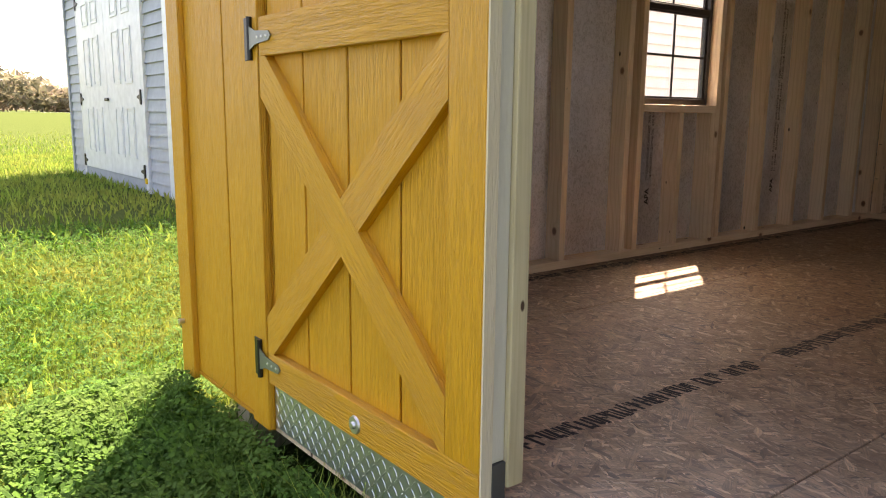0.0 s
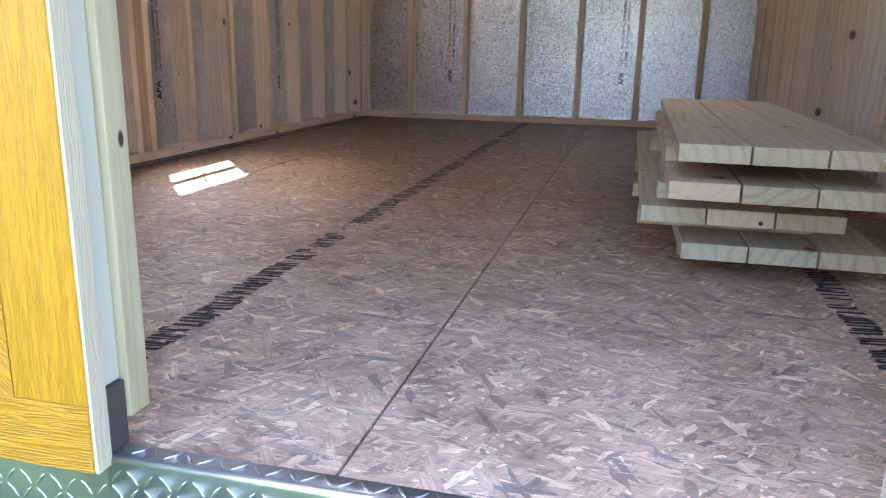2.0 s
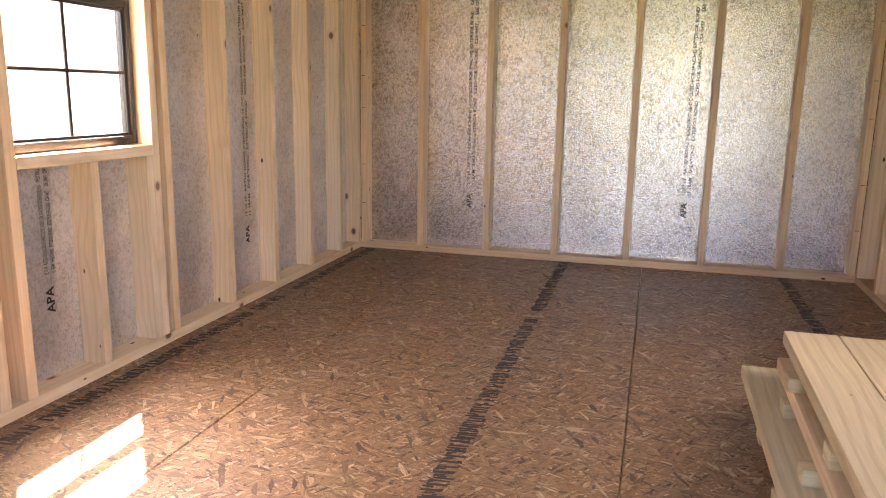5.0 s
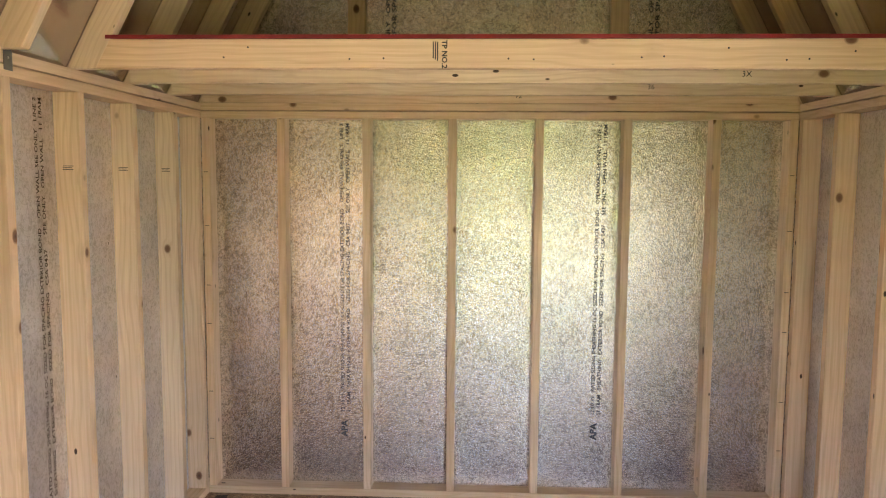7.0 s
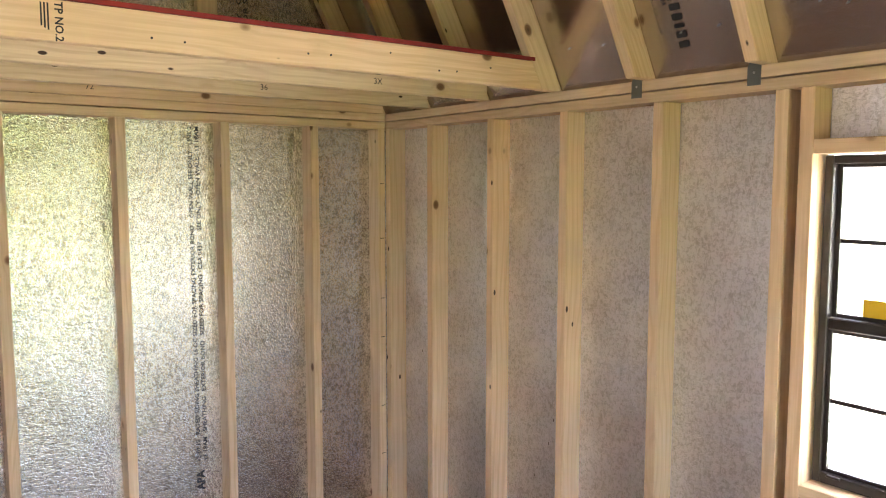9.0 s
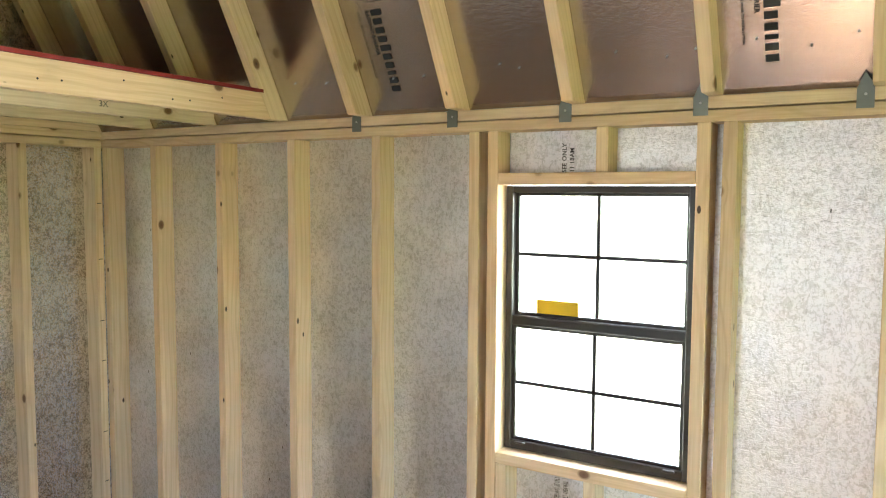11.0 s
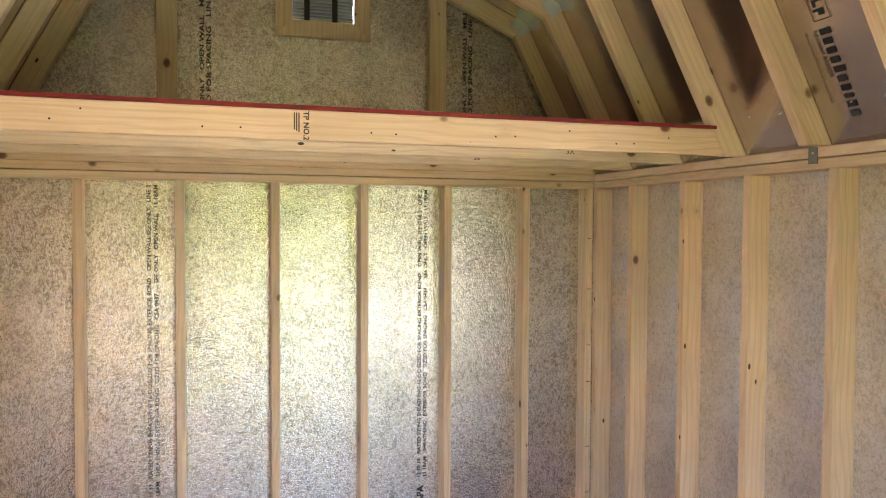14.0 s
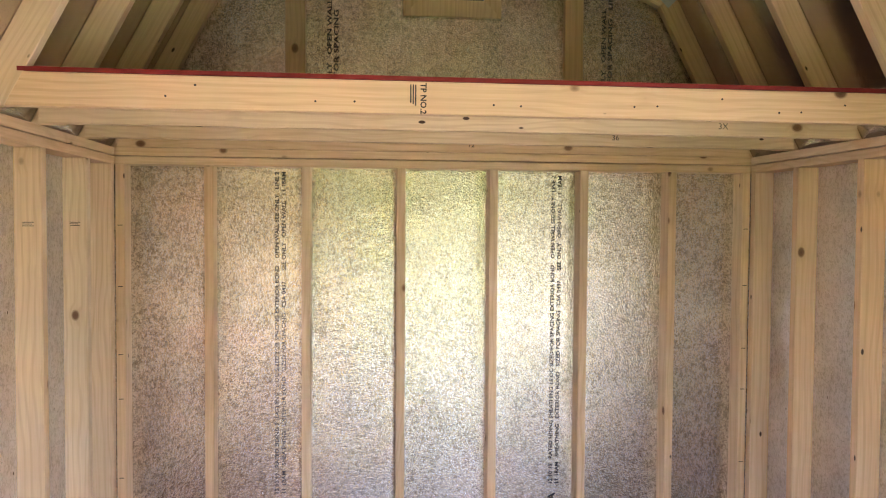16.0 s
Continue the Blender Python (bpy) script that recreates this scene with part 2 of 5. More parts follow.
def osb_mat(name):
    """Pressed strand board: whole flakes lying over one another at several angles."""
    m, n, l, b = mat(name, 0.5)
    here = n.new("ShaderNodeNewGeometry").outputs["Position"]
    warp = n.new("ShaderNodeTexNoise")
    warp.inputs["Scale"].default_value, warp.inputs["Detail"].default_value = 11.0, 3.0
    l.new(here, warp.inputs["Vector"])
    bent = n.new("ShaderNodeVectorMath")
    bent.operation = "MULTIPLY_ADD"
    bent.inputs[1].default_value = (0.009, 0.009, 0)
    l.new(warp.outputs["Color"], bent.inputs[0])
    l.new(here, bent.inputs[2])
    pal = [(0.0, (0.065, 0.030, 0.013)), (0.08, (0.15, 0.074, 0.033)), (0.25, (0.235, 0.130, 0.062)), (0.70, (0.30, 0.176, 0.090)), (0.88, (0.37, 0.235, 0.13)), (1.0, (0.53, 0.385, 0.25))]
    out = hmix = None
    for i, (ang, sx, sy, share) in enumerate(((8, 24, 95, 0.0), (80, 30, 110, 0.55), (-38, 26, 100, 0.55), (47, 30, 120, 0.60), (-12, 22, 88, 0.62), (128, 34, 130, 0.66), (24, 26, 150, 0.68), (-62, 30, 110, 0.72), (2, 17, 70, 0.84), (60, 19, 76, 0.88))):
        turned = n.new("ShaderNodeMapping")
        turned.inputs["Rotation"].default_value = (0, 0, radians(ang))
        turned.inputs["Location"].default_value = (1.37 * i, 0.71 * i, 0)
        l.new(bent.outputs[0], turned.inputs["Vector"])
        mp = n.new("ShaderNodeMapping")
        mp.inputs["Scale"].default_value = (sx, sy, 1)
        l.new(turned.outputs[0], mp.inputs["Vector"])
        v = n.new("ShaderNodeTexVoronoi")
        v.voronoi_dimensions = "2D"
        v.inputs["Scale"].default_value = 1.0
        l.new(mp.outputs[0], v.inputs["Vector"])
        sep = n.new("ShaderNodeSeparateColor")
        l.new(v.outputs["Color"], sep.inputs[0])
        fm = n.new("ShaderNodeMapping")
        fm.inputs["Scale"].default_value = (26, 330, 1)
        l.new(turned.outputs[0], fm.inputs["Vector"])
        fibre = noise_tex(n, l, fm.outputs[0], 1.0, 3, 0.65)
        tone = mix(n, l, 1.0, ramp(n, l, sep.outputs[0], pal), ramp(n, l, fibre, [(0.32, (0.58, 0.56, 0.53)), (0.64, (1.25, 1.25, 1.25))]), "MULTIPLY")
        # shadow under the lifted rim of a flake
        rim = ramp(n, l, v.outputs["Distance"], [(0.50, (1, 1, 1)), (0.78, (0.45, 0.42, 0.40))])
        tone = mix(n, l, 0.45, tone, rim, "MULTIPLY")
        if out is None:
            out, hmix = tone, sep.outputs[0]
        else:
            f = ramp(n, l, sep.outputs[1], [(share, (0, 0, 0)), (share + 0.005, (1, 1, 1))])
            out = mix(n, l, f, out, tone)
            hmix = mix(n, l, f, hmix, sep.outputs[0])
    for turn_by, lo, tone_ in ((0.95, 0.67, (0.035, 0.02, 0.012)), (0.1, 0.68, (0.035, 0.02, 0.012)), (-0.7, 0.67, (0.45, 0.33, 0.22)), (-0.25, 0.68, (0.045, 0.025, 0.014))):
        sliver = noise_tex(n, l, coords(n, l, (24, 190, 1), (0, 0, turn_by), world_space=True, vary=False), 1.0, 2, 0.5, 0.3)
        out = mix(n, l, ramp(n, l, sliver, [(lo, (0, 0, 0)), (lo + 0.02, (0.9, 0.9, 0.9))]), out, tone_)
    dirt = noise_tex(n, l, coords(n, l, world_space=True, vary=False), 1.6, 5, 0.6)
    out = mix(n, l, ramp(n, l, dirt, [(0.5, (0, 0, 0)), (0.85, (0.2, 0.2, 0.2))]), out, (0.36, 0.27, 0.2))
    # pale dust plus the door's daylight painted into the colour, growing towards the door
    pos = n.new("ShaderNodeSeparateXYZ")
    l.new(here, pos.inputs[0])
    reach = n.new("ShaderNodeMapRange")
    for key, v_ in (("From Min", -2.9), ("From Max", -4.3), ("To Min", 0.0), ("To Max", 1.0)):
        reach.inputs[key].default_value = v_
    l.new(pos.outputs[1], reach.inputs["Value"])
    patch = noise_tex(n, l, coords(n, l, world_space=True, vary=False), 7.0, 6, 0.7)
    dust_and_door_light = mix(n, l, 1.0, ramp(n, l, patch, [(0.36, (0.4, 0.4, 0.4)), (0.62, (0.95, 0.95, 0.95))]), reach.outputs[0], "MULTIPLY")
    out = mix(n, l, dust_and_door_light, out, mix(n, l, 0.66, (0.78, 0.69, 0.60), mix(n, l, 1.0, out, (2.75, 2.8, 2.85), "MULTIPLY")))
    l.new(out, b.inputs["Base Color"])
    bump(n, l, b, hmix, 0.4, 0.0012)
    return m


OSB = osb_mat("strand_board")


def glass_mat():
    m, n, l, b = mat("window_glass", 0.0, 0, (0.97, 0.98, 0.98))
    b.inputs["Transmission Weight"].default_value = 1.0
    b.inputs["IOR"].default_value = 1.45
    return m


GLASS = glass_mat()


def leaf_mat(name, dark, light, scale=1.2):
    m, n, l, b = mat(name, 0.85)
    b.inputs["Specular IOR Level"].default_value = 0.2
    g = n.new("ShaderNodeNewGeometry")
    t = noise_tex(n, l, g.outputs["Position"], scale, 4)
    c = ramp(n, l, g.outputs["Random Per Island"], [(0.0, dark), (0.8, light), (1.0, tuple(min(1, 1.3 * a) for a in light))])
    c = mix(n, l, ramp(n, l, t, [(0.4, (0, 0, 0)), (0.7, (0.7, 0.7, 0.7))]), c, (light[0] * 1.7, light[1] * 1.05, light[2] * 1.6))
    l.new(c, b.inputs["Base Color"])
    tr = n.new("ShaderNodeBsdfTranslucent")
    l.new(c, tr.inputs["Color"])
    ms = n.new("ShaderNodeMixShader")
    ms.inputs[0].default_value = 0.4
    l.new(b.outputs[0], ms.inputs[1]), l.new(tr.outputs[0], ms.inputs[2])
    l.new(ms.outputs[0], n["Material Output"].inputs["Surface"])
    return m


GRASS = leaf_mat("grass_blades", (0.055, 0.13, 0.014), (0.22, 0.34, 0.05))
CLOVER = leaf_mat("clover_leaves", (0.018, 0.078, 0.014), (0.080, 0.20, 0.026))
WOODS = leaf_mat("spring_woods", (0.15, 0.14, 0.10), (0.22, 0.21, 0.12), 0.02)


def soil_mat():
    m, n, l, b = mat("lawn_soil", 1.0)
    b.inputs["Specular IOR Level"].default_value = 0.0
    p = n.new("ShaderNodeNewGeometry").outputs["Position"]
    a, f = noise_tex(n, l, p, 1.3, 6, 0.65), noise_tex(n, l, p, 35, 6, 0.7)
    c = ramp(n, l, f, [(0.3, (0.040, 0.062, 0.016)), (0.55, (0.074, 0.101, 0.031)), (0.8, (0.108, 0.130, 0.050))])
    c = mix(n, l, ramp(n, l, a, [(0.55, (0, 0, 0)), (0.75, (0.4, 0.4, 0.4))]), c, (0.115, 0.118, 0.055))
    l.new(c, b.inputs["Base Color"])
    bump(n, l, b, f, 0.8, 0.03)
    return m


SOIL = soil_mat()
GRAVEL = plain("pale_road", (0.5, 0.48, 0.45), 0.9)


# ---- building helpers ----
def mesh_of(bm, name):
    me = bpy.data.meshes.new(name)
    bm.to_mesh(me)
    bm.free()
    return me


def part(name, bm, material, parent=None, label="", at=None):
    ob = new(name, mesh_of(bm, name) if isinstance(bm, bmesh.types.BMesh) else bm)
    if not ob.data.materials:
        ob.data.materials.append(material)
    if at is not None:
        ob.matrix_basis = at
    if parent is not None:
        ob.parent = parent
    if label:
        ob["label"] = label
    return ob


def thing(name, at=None, label="", category="", group="", kind=""):
    ob = new(name)
    ob.empty_display_size = 0.1
    if at is not None:
        ob.matrix_basis = at
    return tagged(ob, label, category, group, kind)


def add_box(bm, x0, x1, y0, y1, z0, z1):
    v = [bm.verts.new((x, y, z)) for x in (x0, x1) for y in (y0, y1) for z in (z0, z1)]
    for f in ((0, 1, 3, 2), (4, 6, 7, 5), (0, 4, 5, 1), (2, 3, 7, 6), (0, 2, 6, 4), (1, 5, 7, 3)):
        bm.faces.new([v[i] for i in f])
    return v


def box(x0, x1, y0, y1, z0, z1, bevel=0.0, seg=1):
    bm = bmesh.new()
    add_box(bm, x0, x1, y0, y1, z0, z1)
    bmesh.ops.recalc_face_normals(bm, faces=bm.faces)
    if bevel:
        bmesh.ops.bevel(bm, geom=bm.edges[:], offset=bevel, segments=seg, affect="EDGES", profile=0.6)
    return bm


def poly_prism(pts, y0, y1):
    """A profile in x, z drawn out from y0 to y1."""
    bm = bmesh.new()
    a = [bm.verts.new((x, y0, z)) for x, z in pts]
    c = [bm.verts.new((x, y1, z)) for x, z in pts]
    bm.faces.new(a), bm.faces.new(c[::-1])
    for i in range(len(pts)):
        j = (i + 1) % len(pts)
        bm.faces.new((a[j], a[i], c[i], c[j]))
    bmesh.ops.recalc_face_normals(bm, faces=bm.faces)
    return bm


def cyl(r0, r1, z0, z1, seg=14):
    bm = bmesh.new()
    bmesh.ops.create_cone(bm, cap_ends=True, segments=seg, radius1=r0, radius2=r1, depth=z1 - z0, matrix=Matrix.Translation((0, 0, (z0 + z1) / 2)))
    return bm


LUMBER = {}


def lumber(name, length, a, c, at, parent, material, label="", bevel=0.003):
    """A sawn board: a across x, c across y, its length up z from 0; at is its pose."""
    key = (round(length, 3), a, c, material.name, bevel)
    if key not in LUMBER:
        LUMBER[key] = mesh_of(box(-a / 2, a / 2, -c / 2, c / 2, 0, length, bevel, 2 if bevel > 0.002 else 1), "lumber")
    return part(name, LUMBER[key], material, parent, label, at)


ALONG_X = Matrix.Rotation(radians(90), 4, "Y")    # z -> x
ALONG_Y = Matrix.Rotation(radians(-90), 4, "X")   # z -> y


def upright(x, y, z0, z1, a, c, parent, material=PINE, name="stud", label=""):
    return lumber(name, z1 - z0, a, c, Matrix.Translation((x, y, z0)), parent, material, label)


def run_x(x0, x1, y, z, deep, tall, parent, material=PINE, name="plate", label=""):
    """A board along x, deep across y and tall in z."""
    return lumber(name, x1 - x0, tall, deep, Matrix.Translation((x0, y, z)) @ ALONG_X, parent, material, label)


def run_y(y0, y1, x, z, wide, tall, parent, material=PINE, name="plate", label=""):
    return lumber(name, y1 - y0, wide, tall, Matrix.Translation((x, y0, z)) @ ALONG_Y, parent, material, label)


def lettering(text, size, at, parent, name="printed_text", material=INK, bold=0.0):
    cu = bpy.data.curves.new("text", "FONT")
    cu.body, cu.size, cu.align_x, cu.offset = text, size, "LEFT", bold
    cu.resolution_u = 2
    tmp = bpy.data.objects.new("text", cu)
    me = bpy.data.meshes.new_from_object(tmp)
    bpy.data.objects.remove(tmp)
    me.materials.clear()
    me.materials.append(material)
    return part(name, me, material, parent, "", at)


# ---- plan ----
XL, XR = 0.02, 2.83              # inner faces of the side studs
YB, YF = 0.0, -4.75              # inner faces of the back and front studs
D, S = 0.089, 0.038              # depth and thickness of the lumber
Z_PL, Z_TOP = 1.858, 1.930       # underside and top of the doubled top plate
SHX0, SHX1 = XL - D, XR + D      # foil faces of the side sheathing
SHY0, SHY1 = YF - D, YB + D
XM = (XL + XR) / 2
SK = 0.012                       # siding thickness
WIN_Z0, WIN_Z1 = 0.80, 1.685
GROUND = -0.48

# ---- ground ----


def ground_height(x, y):
    near = max(0.0, 1.0 - max(0.0, -4.86 - y) / 0.8) if y < -4.0 else 1.0
    inside = max(0.0, min(1.0, 1 - (abs(x - 1.43) - 1.50) / 0.7))
    back = 1.0 if y < 0.5 else 0.0
    w_ = max(0.0, min(1.0, (-0.8 - x) / 4.2))
    return GROUND + 0.34 * w_ * w_ * (3 - 2 * w_) + 0.16 * near * near * inside * back + 0.02 * noise.noise((x * 0.7, y * 0.7, 0))


def make_ground():
    bm = bmesh.new()
    xs = sorted({-4000, -900, -250, -90, -40, -22, *[i * 0.4 for i in range(-35, 16)], 8, 14, 30, 90, 300, 1200, 4000})
    ys = sorted({-4000, -900, -200, -60, -25, -14, *[i * 0.2 for i in range(-45, -15)], *[i * 0.8 for i in range(-3, 6)], 8, 15, 30, 60, 120, 300, 1200, 4000})
    g = [[bm.verts.new((x, y, ground_height(x, y))) for y in ys] for x in xs]
    for i in range(len(xs) - 1):
        for j in range(len(ys) - 1):
            bm.faces.new((g[i][j], g[i + 1][j], g[i + 1][j + 1], g[i][j + 1]))
    for f in bm.faces:
        f.smooth = True
    return tagged(part("ground", bm, SOIL), "green lawn running out to a far field", "lawn", kind="structure")


make_ground()

# ---- floor ----
floor = thing("floor", None, "bare strand board floor of the shed, dusty and with door light painted in near the door", "floor", kind="structure")
part("floor_frame", box(SHX0, SHX1, SHY0, SHY1, -0.16, -0.022), PINE, floor)
for x in (0.3, 1.43, 2.55):
    part("skid", box(x - 0.045, x + 0.045, SHY0 + 0.02, SHY1 - 0.02, GROUND - 0.05, -0.1605), TREATED, floor)
SEAM_X = (SHX0, 0.575, 1.733, SHX1)
SEAM_Y = (SHY0 + 0.0165, -3.615, -1.165, SHY1)
for i in range(3):
    for j in range(3):
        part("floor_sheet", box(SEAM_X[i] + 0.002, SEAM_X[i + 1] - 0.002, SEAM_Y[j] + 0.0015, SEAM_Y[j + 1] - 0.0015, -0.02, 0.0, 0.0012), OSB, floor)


def stamp_row(x, y0, y1, wide, seed):
    """A row of inked block marks pressed on the boards along a joist line."""
    r = random.Random(seed)
    bm = bmesh.new()
    def dab(u0, u1, v0, v1):
        sl = r.uniform(0.002, 0.008)
        q = [(u0, v0), (u1, v0 + sl), (u1, v1 + sl), (u0, v1)]
        bm.faces.new([bm.verts.new((x + a + r.uniform(-0.003, 0.003), c + r.uniform(-0.002, 0.002), 0.0008)) for a, c in q])

    y = y0
    while y < y1:
        pitch, half = r.uniform(0.024, 0.036), wide / 2
        if r.random() < 0.97:
            off = r.uniform(-0.12, 0.12) * wide
            dab(-half + off, half + off, y, y + 0.011)
            if r.random() < 0.75:
                dab(-half + off, (half if r.random() < 0.6 else 0.0) + off, y + 0.6 * pitch, y + 0.6 * pitch + 0.009)
            side = r.choice((-half, -half * 0.15, half - 0.012))
            dab(side + off, side + off + 0.013, y + 0.010, y + 0.62 * pitch)
            if r.random() < 0.45:
                side = r.choice((-half * 0.6, half * 0.3))
                dab(side + off, side + off + 0.022, y + 0.012, y + 0.55 * pitch)
        y += pitch
    return part("stamp_mark", bm, FAINT_INK, floor, "worn black ink stamp")


k = 0
for x in (0.10, 1.295, 2.475):
    for y0, y1 in ((-4.70, -3.69), (-3.55, -1.22), (-1.08, -0.02)):
        stamp_row(x, y0, y1, 0.055, k)
        k += 1

# ---- walls ----
wall_back = thing("wall_north", None, "open pine stud wall faced with silver foil sheathing", "wall", kind="structure")
wall_left = thing("wall_west", None, "open pine stud wall with foil sheathing and a window", "wall", kind="structure")
wall_right = thing("wall_east", None, "open pine stud wall with foil sheathing and a window", "wall", kind="structure")
wall_front = thing("wall_south", None, "yellow painted grooved siding around the double door", "wall", kind="structure")

# back wall: sheathing runs up into the gable
XK0, XK1, ZK, ZR = 0.455, 2.435, 2.605, 3.04     # inner edges of the roof framing at the knuckles and ridge


def gable_profile(grow):
    return [(SHX0, -0.16), (SHX1, -0.16), (SHX1, 2.02), (XK1 + 0.10 + grow, ZK + 0.09), (XM, ZR + 0.10), (XK0 - 0.10 - grow, ZK + 0.09), (SHX0, 2.02)]


VENT = (1.31, 1.60, 2.615, 2.755)
for x0, x1 in ((SHX0, 0.408), (0.408, 1.632), (1.632, SHX1)):
    bm = bmesh.new()
    add_box(bm, x0 + 0.0008, x1 - 0.0008, SHY1, SHY1 + SK, -0.16, 1.90)
    part("sheathing_panel", bm, FOIL, wall_back)
gz = 1.9016


def slab_xz(pts, y0, y1, name, material, parent):
    return part(name, poly_prism(pts, y0, y1), material, parent)


def zroof(x):
    """Height of the gable sheathing's top at x."""
    x = min(x, 2 * XM - x)
    xk = XK0 - 0.10
    if x < xk:
        return 2.02 + (x - SHX0) / (xk - SHX0) * (ZK + 0.09 - 2.02)
    return ZK + 0.09 + (x - xk) / (XM - xk) * (ZR + 0.10 - ZK - 0.09)


def gable(parent, y0, y1, hole=None):
    xs = [SHX0, XK0 - 0.10, 0.81, XM, 2.04, 2 * XM - XK0 + 0.10, SHX1]
    for x0, x1 in zip(xs[:-1], xs[1:]):
        if hole and x0 < hole[0] < x1:
            slab_xz([(x0, gz), (hole[0], gz), (hole[0], zroof(hole[0])), (x0, zroof(x0))], y0, y1, "gable_panel", FOIL, parent)
            slab_xz([(hole[0], gz), (x1, gz), (x1, hole[2]), (hole[0], hole[2])], y0, y1, "gable_panel", FOIL, parent)
            slab_xz([(hole[0], hole[3]), (x1, hole[3]), (x1, zroof(x1)), (hole[0], zroof(hole[0]))], y0, y1, "gable_panel", FOIL, parent)
        elif hole and x0 < hole[1] < x1:
            slab_xz([(x0, gz), (hole[1], gz), (hole[1], hole[2]), (x0, hole[2])], y0, y1, "gable_panel", FOIL, parent)
            slab_xz([(x0, hole[3]), (hole[1], hole[3]), (hole[1], zroof(hole[1])), (x0, zroof(x0))], y0, y1, "gable_panel", FOIL, parent)
            slab_xz([(hole[1], gz), (x1, gz), (x1, zroof(x1)), (hole[1], zroof(hole[1]))], y0, y1, "gable_panel", FOIL, parent)
        else:
            slab_xz([(x0, gz), (x1, gz), (x1, zroof(x1)), (x0, zroof(x0))], y0, y1, "gable_panel", FOIL, parent)


gable(wall_back, SHY1, SHY1 + SK, VENT)
run_x(XL, XR, YB + D / 2, S / 2, D, S, wall_back, name="bottom_plate")
run_x(XL, XR, YB + D / 2, Z_PL + 0.0168, D, 0.0336, wall_back, name="top_plate")
run_x(XL - D, XR + D, YB + D / 2, Z_PL + 0.0546, D, 0.0342, wall_back, name="top_plate")
for i in range(1, 7):
    upright(0.406 + (i - 1) * 0.4105, YB + D / 2, S, Z_PL, S, D, wall_back)
upright(XL + 0.0205, YB + D / 2, S, Z_PL, S, D, wall_back)
upright(XR - 0.0205, YB + D / 2, S, Z_PL, S, D, wall_back)
for x in (0.765, 2.005):
    upright(x, YB + D / 2 + 0.02, Z_TOP, zroof(x) - 0.13, 0.085, S, wall_back, name="gable_stud")


def side_wall(w, sgn, x_in, studs, win, cripple, sill):
    """sgn: the way from the room out through the wall. win: (y0, y1) of the opening."""
    xc = x_in + sgn * D / 2
    run_y(SHY0, SHY1, xc, S / 2, D, S, w, name="bottom_plate")
    run_y(SHY0, SHY1, xc, Z_PL + 0.0168, D, 0.0336, w, name="top_plate")
    run_y(SHY0, SHY1, xc, Z_PL + 0.0546, D, 0.0342, w, name="top_plate")
    for y in studs:
        upright(xc, y, S, Z_PL, D, S, w)
    y0, y1 = win
    for y, s in ((y1, 1), (y0, -1)):
        upright(xc, y + s * S / 2, S, Z_PL, D, S, w, name="trimmer_stud")
        upright(xc, y + s * (S * 1.5 + (0.06 if sgn < 0 and s < 0 else 0.032)), S, Z_PL, D, S, w, name="king_stud")
    run_y(y0 + 0.001, y1 - 0.001, xc, sill - S / 2, D, S, w, name="rough_sill")
    run_y(y0 + 0.001, y1 - 0.001, xc, WIN_Z1 + S / 2, D, S, w, name="window_header")
    upright(xc, cripple, S, sill - S, D, S, w, name="cripple_stud")
    upright(xc, y1 - S / 2 - 0.002, S, sill - S, D, S, w, name="cripple_stud")
    upright(xc, cripple - 0.02, WIN_Z1 + S, Z_PL, D, S, w, name="cripple_stud")
    # sheathing panels round the opening
    xa, xb = sorted((x_in + sgn * D, x_in + sgn * (D + SK)))
    for a, c in ((SHY0, -3.56), (-3.56, y0), (y1, -1.13), (-1.13, SHY1)):
        bm = bmesh.new()
        add_box(bm, xa, xb, a + 0.0006, c - 0.0006, -0.16, Z_TOP + 0.02)
        part("sheathing_panel", bm, FOIL_SIDE, w)
    for z0, z1 in ((-0.16, sill - 0.005), (WIN_Z1 + 0.005, Z_TOP + 0.02)):
        bm = bmesh.new()
        add_box(bm, xa, xb, y0 + 0.0006, y1 - 0.0006, z0, z1)
        part("sheathing_panel", bm, FOIL_SIDE, w)
    # yellow siding outside
    xo0, xo1 = sorted((x_in + sgn * (D + SK + 0.0005), x_in + sgn * (D + SK + 0.006)))
    for a, c, z0, z1 in ((SHY0 - 0.02, y0, -0.18, Z_TOP), (y1, SHY1 + 0.02, -0.18, Z_TOP), (y0, y1, -0.18, sill - 0.005), (y0, y1, WIN_Z1 + 0.005, Z_TOP)):
        part("siding_panel", box(xo0, xo1, a, c, z0, z1), YELLOW, w)


LW, RW = (-2.61, -2.0), (-2.685, -2.062)
side_wall(wall_left, -1, XL, [-1.50, -1.095, -0.70, -0.30, -0.022, -3.15, -3.56, -3.96, -4.36, -4.62], LW, -2.30, 0.757)
side_wall(wall_right, 1, XR, [-1.573, -1.170, -0.772, -0.362, -0.022, -3.17, -3.58, -3.98, -4.38], RW, -2.39, WIN_Z0)


